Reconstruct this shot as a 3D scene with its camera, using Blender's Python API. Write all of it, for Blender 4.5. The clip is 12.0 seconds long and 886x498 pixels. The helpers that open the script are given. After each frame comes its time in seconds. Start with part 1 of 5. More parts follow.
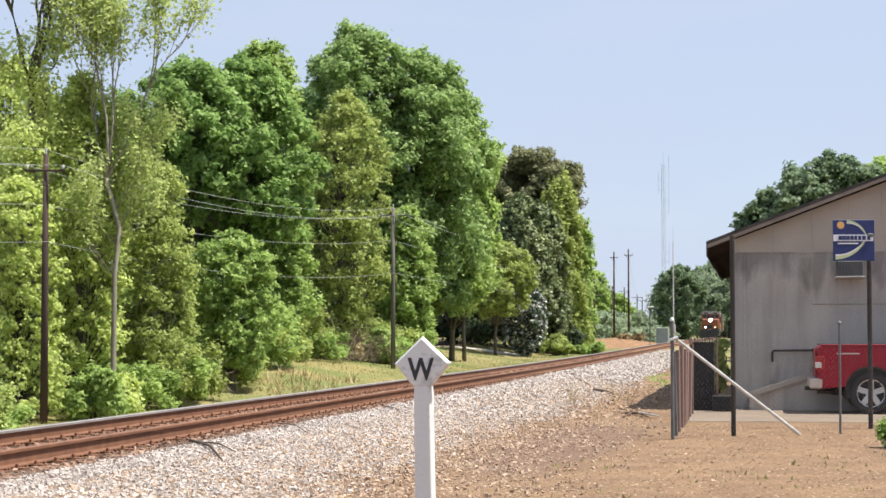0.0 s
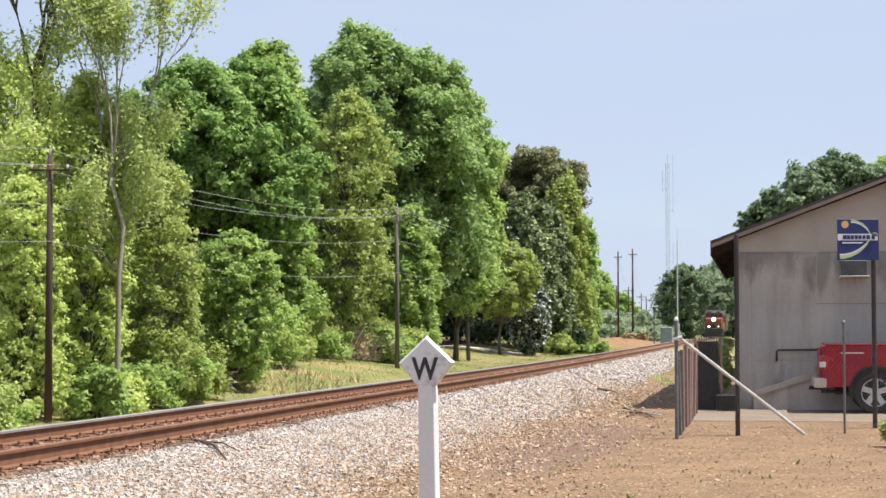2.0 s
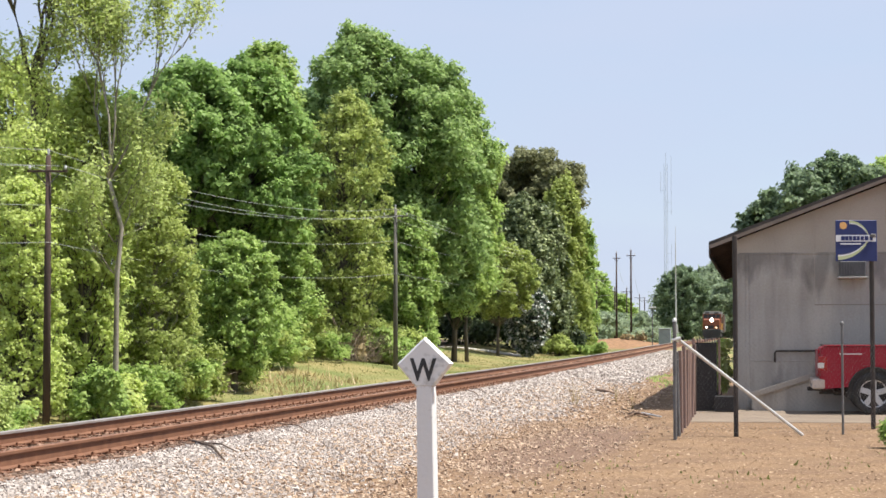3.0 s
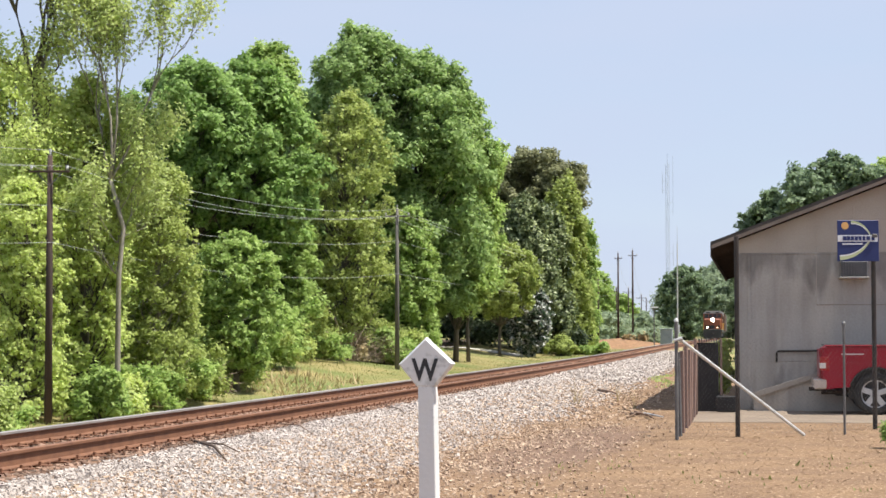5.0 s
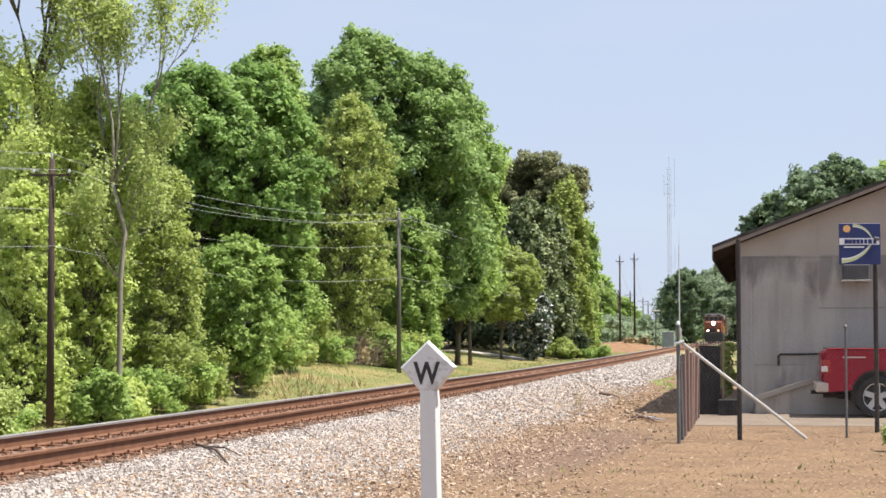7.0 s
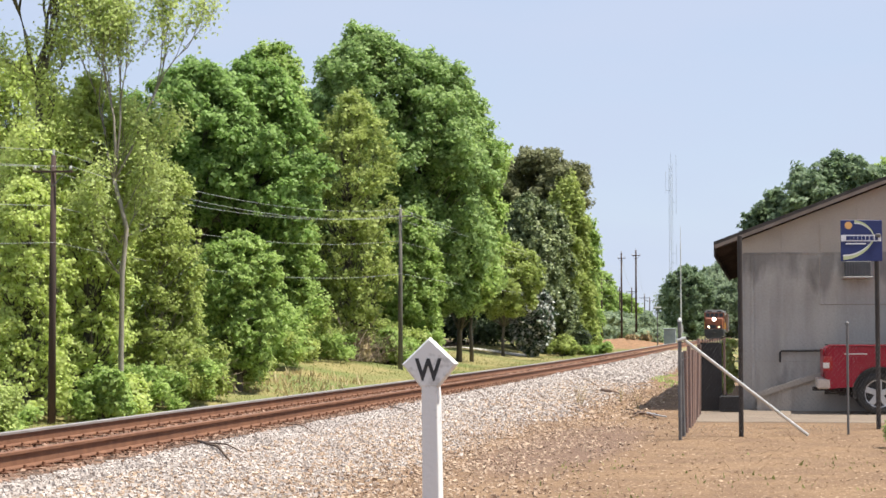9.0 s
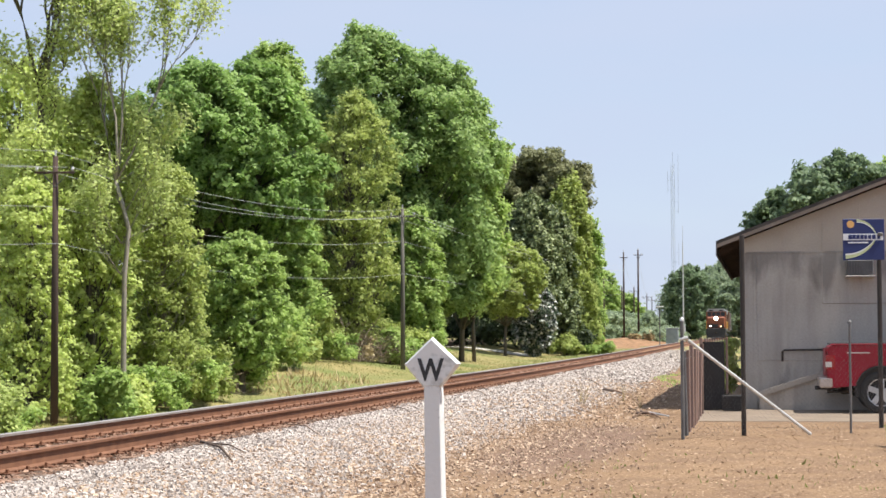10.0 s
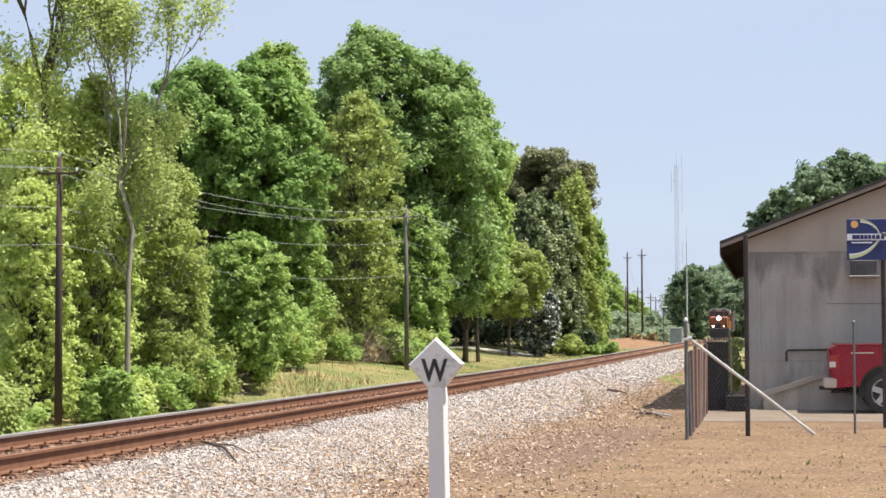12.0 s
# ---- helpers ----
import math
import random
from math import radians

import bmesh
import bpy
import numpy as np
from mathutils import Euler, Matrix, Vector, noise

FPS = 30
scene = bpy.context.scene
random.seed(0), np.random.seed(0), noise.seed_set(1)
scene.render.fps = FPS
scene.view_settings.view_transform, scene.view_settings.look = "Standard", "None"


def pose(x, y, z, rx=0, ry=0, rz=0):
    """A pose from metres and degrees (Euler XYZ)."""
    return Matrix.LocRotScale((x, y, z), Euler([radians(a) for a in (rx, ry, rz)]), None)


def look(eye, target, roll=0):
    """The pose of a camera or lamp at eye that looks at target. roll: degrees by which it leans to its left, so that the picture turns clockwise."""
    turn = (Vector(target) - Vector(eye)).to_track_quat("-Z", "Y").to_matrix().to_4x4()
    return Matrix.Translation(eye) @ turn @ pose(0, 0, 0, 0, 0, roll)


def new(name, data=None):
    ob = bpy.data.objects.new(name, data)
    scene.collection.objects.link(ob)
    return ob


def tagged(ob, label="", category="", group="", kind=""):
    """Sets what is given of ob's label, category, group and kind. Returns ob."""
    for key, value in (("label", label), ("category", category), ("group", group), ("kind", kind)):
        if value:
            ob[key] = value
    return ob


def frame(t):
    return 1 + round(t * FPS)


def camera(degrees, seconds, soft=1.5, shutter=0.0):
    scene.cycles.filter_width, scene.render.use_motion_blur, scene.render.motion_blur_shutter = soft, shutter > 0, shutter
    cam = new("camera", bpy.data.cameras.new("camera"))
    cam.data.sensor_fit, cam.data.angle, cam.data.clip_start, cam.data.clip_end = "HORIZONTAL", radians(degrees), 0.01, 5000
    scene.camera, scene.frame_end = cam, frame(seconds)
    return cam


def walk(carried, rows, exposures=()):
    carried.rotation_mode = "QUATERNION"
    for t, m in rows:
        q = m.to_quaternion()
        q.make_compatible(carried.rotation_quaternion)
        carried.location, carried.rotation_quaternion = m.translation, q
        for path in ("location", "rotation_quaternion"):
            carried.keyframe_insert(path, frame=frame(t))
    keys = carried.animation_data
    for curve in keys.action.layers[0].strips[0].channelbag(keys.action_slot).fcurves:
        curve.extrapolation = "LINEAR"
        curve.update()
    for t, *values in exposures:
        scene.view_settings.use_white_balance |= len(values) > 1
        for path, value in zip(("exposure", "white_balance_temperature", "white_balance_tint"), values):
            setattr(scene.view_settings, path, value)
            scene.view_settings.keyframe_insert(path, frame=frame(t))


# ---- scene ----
# ---- camera ----
cam = camera(26.5, 12.0, soft=1.57)
EYE = (0.0, 0.0, 1.6)
PATH = [
    (0.0, 92.570, 0.049, -0.100), (0.5, 92.586, 0.058, -0.076), (1.0, 92.589, 0.077, -0.029),
    (1.5, 92.537, 0.027, -0.010), (2.0, 92.554, 0.057, 0.025), (2.5, 92.562, 0.020, 0.000),
    (3.0, 92.586, 0.058, -0.026), (5.0, 92.590, 0.060, 0.025), (5.5, 92.589, 0.048, -0.025),
    (6.0, 92.640, 0.027, -0.050), (6.5, 92.665, 0.020, 0.000), (7.0, 92.692, 0.090, 0.078),
    (9.0, 92.589, 0.085, 0.126), (9.5, 92.590, 0.146, 0.165), (10.0, 92.588, 0.232, 0.197),
    (10.5, 92.563, 0.280, 0.240), (11.0, 92.532, 0.317, 0.347), (11.5, 92.566, 0.350, 0.349),
    (12.0, 92.600, 0.273, 0.313),
]
walk(cam, [(t, pose(*EYE, rx, ry, rz)) for t, rx, ry, rz in PATH])

# ---- light ----
SUN_EL, SUN_AZ = 64.0, 99.0  # azimuth clockwise from +Y
world = bpy.data.worlds.new("world")
scene.world = world
world.use_nodes = True
wn = world.node_tree.nodes
sky = wn.new("ShaderNodeTexSky")
sky.sky_type = "NISHITA"
sky.sun_disc = False
sky.sun_elevation = radians(SUN_EL)
sky.sun_rotation = radians(SUN_AZ)
sky.air_density, sky.dust_density, sky.ozone_density = 1.0, 0.3, 2.0
wn["Background"].inputs["Strength"].default_value = 0.094
haze = wn.new("ShaderNodeMix")
haze.data_type = "RGBA"
haze.inputs[0].default_value = 0.7
haze.inputs[7].default_value = (3.95, 4.5, 5.75, 1)
wisp = wn.new("ShaderNodeTexNoise")
wisp.inputs["Scale"].default_value, wisp.inputs["Detail"].default_value = 5.0, 5
spread = wn.new("ShaderNodeMapRange")
spread.inputs[1].default_value, spread.inputs[2].default_value = 0.35, 0.65
spread.inputs[3].default_value, spread.inputs[4].default_value = 0.76, 0.93
stretch = wn.new("ShaderNodeMapping")
stretch.inputs["Scale"].default_value = (1.0, 1.0, 4.0)
world.node_tree.links.new(wn.new("ShaderNodeTexCoord").outputs["Generated"], stretch.inputs["Vector"])
world.node_tree.links.new(stretch.outputs[0], wisp.inputs["Vector"])
world.node_tree.links.new(wisp.outputs["Fac"], spread.inputs[0])
world.node_tree.links.new(spread.outputs[0], haze.inputs[0])
world.node_tree.links.new(sky.outputs[0], haze.inputs[6])
world.node_tree.links.new(haze.outputs[2], wn["Background"].inputs["Color"])
sun = new("sun", bpy.data.lights.new("sun", "SUN"))
sun.data.energy, sun.data.angle, sun.data.color = 5.0, radians(0.6), (1.0, 0.95, 0.87)
el, az = radians(SUN_EL), radians(SUN_AZ)
sun.matrix_world = look((60 * math.sin(az) * math.cos(el), 60 * math.cos(az) * math.cos(el), 60 * math.sin(el)), (0, 0, 0))
scene.view_settings.exposure = 0.72


# ---- materials ----
def mat(name, dark, light, scale=3.0, rough=0.8, metal=0.0, bump=0.3, fine=40.0, island=0.0, objrand=0.0,
        streak=0.0, trans=0.0, spread=(0.3, 0.7), coat=0.0, spec=0.5):
    """Two-scale procedural surface: broad patches from dark to light, fine grain and relief."""
    m = bpy.data.materials.new(name)
    m.use_nodes = True
    nt = m.node_tree
    N, L = nt.nodes.new, nt.links.new
    bsdf = nt.nodes["Principled BSDF"]
    co = N("ShaderNodeTexCoord")
    vec = co.outputs["Object"]
    if streak:
        mp = N("ShaderNodeMapping")
        mp.inputs["Scale"].default_value = (1, 1, streak)
        L(vec, mp.inputs["Vector"])
        vec = mp.outputs[0]
    n1 = N("ShaderNodeTexNoise")
    n1.inputs["Scale"].default_value, n1.inputs["Detail"].default_value = scale, 6
    n2 = N("ShaderNodeTexNoise")
    n2.inputs["Scale"].default_value, n2.inputs["Detail"].default_value = fine, 4
    L(vec, n1.inputs["Vector"])
    L(co.outputs["Object"], n2.inputs["Vector"])
    mix = N("ShaderNodeMath")
    mix.operation = "MULTIPLY_ADD"
    mix.inputs[1].default_value = 0.35
    L(n2.outputs["Fac"], mix.inputs[0])
    sub = N("ShaderNodeMath")
    sub.operation = "MULTIPLY_ADD"
    sub.inputs[1].default_value, sub.inputs[2].default_value = 0.65, 0.0
    L(n1.outputs["Fac"], sub.inputs[0])
    L(sub.outputs[0], mix.inputs[2])
    fac = mix.outputs[0]
    for amount, node, sock in ((island, "ShaderNodeNewGeometry", "Random Per Island"), (objrand, "ShaderNodeObjectInfo", "Random")):
        if amount:
            g = N(node)
            a = N("ShaderNodeMath")
            a.operation = "MULTIPLY_ADD"
            a.inputs[1].default_value, a.inputs[2].default_value = amount, -amount / 2
            L(g.outputs[sock], a.inputs[0])
            b = N("ShaderNodeMath")
            L(a.outputs[0], b.inputs[0])
            L(fac, b.inputs[1])
            fac = b.outputs[0]
    ramp = N("ShaderNodeValToRGB")
    ramp.color_ramp.elements[0].position, ramp.color_ramp.elements[1].position = spread
    ramp.color_ramp.elements[0].color, ramp.color_ramp.elements[1].color = (*dark, 1), (*light, 1)
    L(fac, ramp.inputs[0])
    L(ramp.outputs[0], bsdf.inputs["Base Color"])
    bsdf.inputs["Roughness"].default_value, bsdf.inputs["Metallic"].default_value = rough, metal
    bsdf.inputs["Coat Weight"].default_value = coat
    bsdf.inputs["Specular IOR Level"].default_value = spec
    if bump:
        bp = N("ShaderNodeBump")
        bp.inputs["Strength"].default_value, bp.inputs["Distance"].default_value = bump, 0.02
        L(n2.outputs["Fac"], bp.inputs["Height"])
        L(bp.outputs[0], bsdf.inputs["Normal"])
    if trans:
        tr = N("ShaderNodeBsdfTranslucent")
        ms = N("ShaderNodeMixShader")
        ms.inputs[0].default_value = trans
        L(ramp.outputs[0], tr.inputs["Color"])
        L(bsdf.outputs[0], ms.inputs[1])
        L(tr.outputs[0], ms.inputs[2])
        L(ms.outputs[0], nt.nodes["Material Output"].inputs[0])
    return m


def glow(name, color, strength):
    m = bpy.data.materials.new(name)
    m.use_nodes = True
    b = m.node_tree.nodes["Principled BSDF"]
    b.inputs["Base Color"].default_value = (*color, 1)
    b.inputs["Emission Color"].default_value = (*color, 1)
    b.inputs["Emission Strength"].default_value = strength
    return m


def leafmat(name, dark, light, trans=0.35):
    return mat(name, dark, light, scale=0.35, rough=0.55, bump=0, fine=3.0, island=0.45, trans=trans, spread=(0.25, 0.75), spec=0.3)


def ground_material():
    """Bare tan soil with leaf litter, grey-pink crushed stone and grass, by the zones of the sheet."""
    m = bpy.data.materials.new("ground")
    m.use_nodes = True
    nt = m.node_tree
    N, L = nt.nodes.new, nt.links.new
    bsdf = nt.nodes["Principled BSDF"]
    co = N("ShaderNodeTexCoord")

    def noise_tex(scale, detail=6):
        n = N("ShaderNodeTexNoise")
        n.inputs["Scale"].default_value, n.inputs["Detail"].default_value = scale, detail
        L(co.outputs["Object"], n.inputs["Vector"])
        return n.outputs["Fac"]

    def ramp(fac, p0, c0, p1, c1):
        r = N("ShaderNodeValToRGB")
        e = r.color_ramp.elements
        e[0].position, e[0].color, e[1].position, e[1].color = p0, (*c0, 1), p1, (*c1, 1)
        L(fac, r.inputs[0])
        return r.outputs[0]

    def mask(attr, scale):
        a = N("ShaderNodeAttribute")
        a.attribute_name = attr
        s = N("ShaderNodeMath")
        L(a.outputs["Fac"], s.inputs[0])
        k = N("ShaderNodeMath")
        k.operation = "MULTIPLY_ADD"
        k.inputs[1].default_value, k.inputs[2].default_value = 1.0, -0.5
        L(noise_tex(scale), k.inputs[0])
        L(k.outputs[0], s.inputs[1])
        return ramp(s.outputs[0], 0.4, (0, 0, 0), 0.6, (1, 1, 1))

    def blend(fac, a, b):
        x = N("ShaderNodeMix")
        x.data_type = "RGBA"
        L(fac, x.inputs[0])
        L(a, x.inputs[6])
        L(b, x.inputs[7])
        return x.outputs[2]

    soil = blend(ramp(noise_tex(0.9), 0.42, (0, 0, 0), 0.6, (1, 1, 1)),
                 ramp(noise_tex(22), 0.3, (0.105, 0.062, 0.038), 0.7, (0.26, 0.168, 0.10)),
                 ramp(noise_tex(16), 0.3, (0.15, 0.085, 0.046), 0.7, (0.30, 0.205, 0.122)))
    vor = N("ShaderNodeTexVoronoi")
    vor.inputs["Scale"].default_value = 17
    L(co.outputs["Object"], vor.inputs["Vector"])
    stone = blend(ramp(noise_tex(1.1), 0.35, (0, 0, 0), 0.65, (1, 1, 1)),
                  ramp(vor.outputs["Distance"], 0.05, (0.44, 0.385, 0.345), 0.75, (0.17, 0.14, 0.118)),
                  ramp(vor.outputs["Distance"], 0.05, (0.45, 0.36, 0.29), 0.75, (0.19, 0.135, 0.095)))
    grass = blend(ramp(noise_tex(0.12), 0.38, (0, 0, 0), 0.54, (1, 1, 1)),
                  ramp(noise_tex(9), 0.3, (0.085, 0.115, 0.03), 0.7, (0.19, 0.22, 0.075)),
                  ramp(noise_tex(7), 0.3, (0.16, 0.145, 0.055), 0.7, (0.34, 0.28, 0.125)))
    clay = ramp(noise_tex(1.6), 0.35, (0.17, 0.10, 0.052), 0.65, (0.33, 0.19, 0.105))
    rust = ramp(noise_tex(25), 0.3, (0.13, 0.06, 0.035), 0.7, (0.38, 0.22, 0.13))
    col = blend(mask("ballast", 1.7), soil, stone)
    col = blend(mask("grass", 0.8), col, grass)
    col = blend(mask("floor", 0.6), col, ramp(noise_tex(6), 0.3, (0.04, 0.028, 0.018), 0.7, (0.11, 0.075, 0.045)))
    col = blend(mask("clay", 0.3), col, clay)
    col = blend(mask("rust", 2.0), col, rust)
    col = blend(mask("damp", 0.9), col, ramp(noise_tex(18), 0.3, (0.095, 0.058, 0.04), 0.7, (0.23, 0.15, 0.105)))
    L(col, bsdf.inputs["Base Color"])
    bsdf.inputs["Roughness"].default_value = 0.95
    bsdf.inputs["Specular IOR Level"].default_value = 0.2
    bp = N("ShaderNodeBump")
    bp.inputs["Strength"].default_value, bp.inputs["Distance"].default_value = 0.7, 0.05
    L(noise_tex(14, 8), bp.inputs["Height"])
    L(bp.outputs[0], bsdf.inputs["Normal"])
    return m


M = {}
M["ground"] = ground_material()
M["stone"] = mat("crushed_stone", (0.31, 0.265, 0.232), (0.52, 0.46, 0.412), 1.2, 0.9, bump=0.2, fine=60, island=0.8, spread=(0.1, 0.9))
M["stone_tan"] = mat("crushed_stone_dusty", (0.27, 0.18, 0.12), (0.50, 0.375, 0.265), 1.2, 0.9, bump=0.2, fine=60, island=0.8, spread=(0.1, 0.9))
M["stone_rust"] = mat("crushed_stone_rusty", (0.10, 0.055, 0.035), (0.36, 0.23, 0.16), 1.2, 0.9, bump=0.2, fine=60, island=0.9, spread=(0.1, 0.9))
M["litter"] = mat("litter", (0.19, 0.115, 0.065), (0.47, 0.345, 0.225), 3, 0.9, bump=0, island=0.9, spread=(0.1, 0.9))
M["rail_rust"] = mat("rail_rust", (0.115, 0.046, 0.023), (0.215, 0.10, 0.05), 5, 0.75, bump=0.2, fine=50)
M["rail_head"] = mat("rail_head", (0.30, 0.27, 0.25), (0.46, 0.43, 0.41), 2, 0.45, 0.5, bump=0.05)
M["tie"] = mat("tie_wood", (0.07, 0.045, 0.03), (0.24, 0.15, 0.10), 4, 0.9, bump=0.5, objrand=0.4, fine=30)
M["white_paint"] = mat("white_paint", (0.30, 0.30, 0.29), (0.66, 0.66, 0.65), 5, 0.55, bump=0.12, fine=25, spread=(0.28, 0.45))
M["black_paint"] = mat("black_paint", (0.012, 0.012, 0.013), (0.04, 0.04, 0.045), 6, 0.6, bump=0.1)
M["pole_wood"] = mat("pole_wood", (0.022, 0.014, 0.011), (0.075, 0.045, 0.035), 2.5, 0.9, bump=0.5, streak=0.1, fine=30)
M["pole_grey"] = mat("pole_grey", (0.07, 0.065, 0.055), (0.16, 0.15, 0.13), 2.5, 0.9, bump=0.5, streak=0.1, fine=30)
M["bark"] = mat("bark", (0.05, 0.042, 0.035), (0.17, 0.15, 0.12), 2, 0.95, bump=0.6, streak=0.2, fine=14)
M["bark_pale"] = mat("bark_pale", (0.14, 0.12, 0.09), (0.34, 0.31, 0.26), 2, 0.95, bump=0.6, streak=0.2, fine=14)
M["deadwood"] = mat("deadwood", (0.17, 0.125, 0.09), (0.42, 0.33, 0.25), 2, 0.95, bump=0.3, island=0.6)
M["leaf_bright"] = leafmat("leaf_bright", (0.42, 0.495, 0.14), (0.69, 0.785, 0.295), 0.55)
M["leaf_mid"] = leafmat("leaf_mid", (0.205, 0.31, 0.078), (0.505, 0.64, 0.21), 0.53)
M["leaf_dark"] = leafmat("leaf_dark", (0.165, 0.26, 0.082), (0.425, 0.565, 0.21), 0.52)
M["leaf_olive"] = leafmat("leaf_olive", (0.235, 0.295, 0.075), (0.53, 0.605, 0.2), 0.53)
M["leaf_pine"] = leafmat("leaf_pine", (0.14, 0.15, 0.07), (0.31, 0.32, 0.16), 0.4)
M["leaf_pale"] = leafmat("leaf_pale", (0.32, 0.395, 0.12), (0.61, 0.69, 0.275), 0.52)
# very dark green: the deep shade of the wood put into the leaf colour
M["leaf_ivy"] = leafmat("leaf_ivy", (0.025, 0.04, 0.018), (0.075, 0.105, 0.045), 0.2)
# dark green with near-white leaves at random: glints put into the colour
M["leaf_silver"] = mat("leaf_silver", (0.025, 0.055, 0.018), (0.62, 0.62, 0.57), scale=0.8, rough=0.4, bump=0, fine=3.0, island=1.3, trans=0.1, spread=(0.45, 0.95))
M["leaf_lush"] = leafmat("leaf_lush", (0.155, 0.255, 0.065), (0.385, 0.55, 0.175), 0.52)
M["leaf_oak"] = leafmat("leaf_oak", (0.105, 0.155, 0.09), (0.28, 0.375, 0.2), 0.46)
# paled and greyed green: distance haze put into the leaf colour
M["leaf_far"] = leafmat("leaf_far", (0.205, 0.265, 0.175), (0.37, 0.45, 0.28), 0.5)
M["leaf_deep"] = leafmat("leaf_deep", (0.085, 0.16, 0.065), (0.27, 0.4, 0.165), 0.46)
M["leaf_vine"] = mat("leaf_vine", (0.07, 0.105, 0.036), (0.40, 0.46, 0.21), scale=0.5, rough=0.5, bump=0, fine=3.0, island=1.0, trans=0.3, spread=(0.25, 1.0))
M["grassblade"] = leafmat("grassblade", (0.15, 0.17, 0.05), (0.36, 0.355, 0.135), 0.4)
M["drygrass"] = leafmat("drygrass", (0.36, 0.27, 0.13), (0.62, 0.50, 0.29), 0.3)
M["wire"] = mat("wire", (0.30, 0.31, 0.32), (0.44, 0.44, 0.46), 2, 0.5, bump=0)
M["wire_mesh"] = mat("wire_mesh", (0.15, 0.15, 0.15), (0.27, 0.27, 0.265), 3, 0.5, 0.2, bump=0)
M["galv"] = mat("galvanised", (0.42, 0.42, 0.41), (0.64, 0.64, 0.63), 5, 0.5, 0.25, bump=0.05)
M["galv_dull"] = mat("galvanised_dull", (0.075, 0.072, 0.07), (0.16, 0.157, 0.155), 5, 0.6, 0.2, bump=0.05)
# galvanised grey lifted towards blue, so the colour itself carries distance haze
M["mast_paint"] = mat("mast_paint", (0.30, 0.34, 0.40), (0.40, 0.44, 0.50), 1, 0.7, bump=0)
M["dark_steel"] = mat("dark_steel", (0.018, 0.015, 0.014), (0.05, 0.04, 0.035), 5, 0.6, 0.3, bump=0.1)
M["board"] = mat("weathered_board", (0.12, 0.075, 0.06), (0.30, 0.20, 0.165), 3, 0.9, bump=0.4, objrand=0.4, streak=0.1)
M["concrete"] = mat("concrete", (0.15, 0.112, 0.08), (0.245, 0.19, 0.138), 1.2, 0.9, bump=0.3, fine=30)
M["concrete_pale"] = mat("pale_gravel", (0.42, 0.38, 0.34), (0.6, 0.56, 0.5), 0.8, 0.95, bump=0.3, fine=20)


# ---- mesh helpers ----
def obj(name, me, material, parent=None, label=""):
    if material is not None and not me.materials:
        for mm in (material if isinstance(material, (list, tuple)) else [material]):
            me.materials.append(mm)
    ob = new(name, me)
    if parent is not None:
        ob.parent = parent
    return tagged(ob, label)


def part(name, bm, material, parent=None, label="", smooth=False):
    me = bpy.data.meshes.new(name)
    bm.normal_update()
    bm.to_mesh(me)
    bm.free()
    if smooth:
        me.shade_smooth()
    return obj(name, me, material, parent, label)


def np_mesh(name, V, F, material, parent=None, label=""):
    """A mesh from vertex and face arrays."""
    me = bpy.data.meshes.new(name)
    F = np.asarray(F)
    n, k = F.shape
    me.vertices.add(len(V))
    me.vertices.foreach_set("co", np.asarray(V, dtype=np.float32).ravel())
    me.loops.add(n * k)
    me.loops.foreach_set("vertex_index", F.astype(np.int32).ravel())
    me.polygons.add(n)
    me.polygons.foreach_set("loop_start", np.arange(0, n * k, k, dtype=np.int32))
    me.update(calc_edges=True)
    me.validate()
    me.shade_flat()
    return obj(name, me, material, parent, label)


def empty(name, m, label="", category="", group="", kind=""):
    e = new(name)
    e.empty_display_size = 0.2
    e.matrix_basis = m
    return tagged(e, label, category, group, kind)


def add_box(bm, lo, hi, bevel=0.0, m=None):
    """A bevelled box between two corners."""
    lo, hi = Vector(lo), Vector(hi)
    mtx = Matrix.Translation((lo + hi) / 2) @ Matrix.Diagonal((*(hi - lo), 1))
    r = bmesh.ops.create_cube(bm, size=1, matrix=mtx)
    vs = r["verts"]
    if bevel:
        es = list({e for v in vs for e in v.link_edges})
        r = bmesh.ops.bevel(bm, geom=es, offset=bevel, segments=1, affect="EDGES")
        vs = list({v for f in r["faces"] for v in f.verts} | {v for v in vs if v.is_valid})
    if m is not None:
        bmesh.ops.transform(bm, matrix=m, verts=[v for v in vs if v.is_valid])
    return bm


def box(lo, hi, bevel=0.0):
    return add_box(bmesh.new(), lo, hi, bevel)


def add_tube(bm, pts, radii, segs=8, cap=True):
    """A tube along pts, tapering by radii."""
    pts = [Vector(p) for p in pts]
    if not hasattr(radii, "__len__"):
        radii = [radii] * len(pts)
    rings = []
    for i, p in enumerate(pts):
        d = (pts[min(i + 1, len(pts) - 1)] - pts[max(i - 1, 0)]).normalized()
        a = d.orthogonal().normalized() if abs(d.z) < 0.95 else d.cross(Vector((0, 1, 0))).normalized()
        b = d.cross(a)
        rings.append([bm.verts.new(p + radii[i] * (math.cos(2 * math.pi * j / segs) * a + math.sin(2 * math.pi * j / segs) * b)) for j in range(segs)])
    for r0, r1 in zip(rings, rings[1:]):
        for j in range(segs):
            bm.faces.new((r0[j], r0[(j + 1) % segs], r1[(j + 1) % segs], r1[j]))
    if cap:
        bm.faces.new(rings[0][::-1])
        bm.faces.new(rings[-1])
    return bm


def tube(pts, radii, segs=8):
    return add_tube(bmesh.new(), pts, radii, segs)


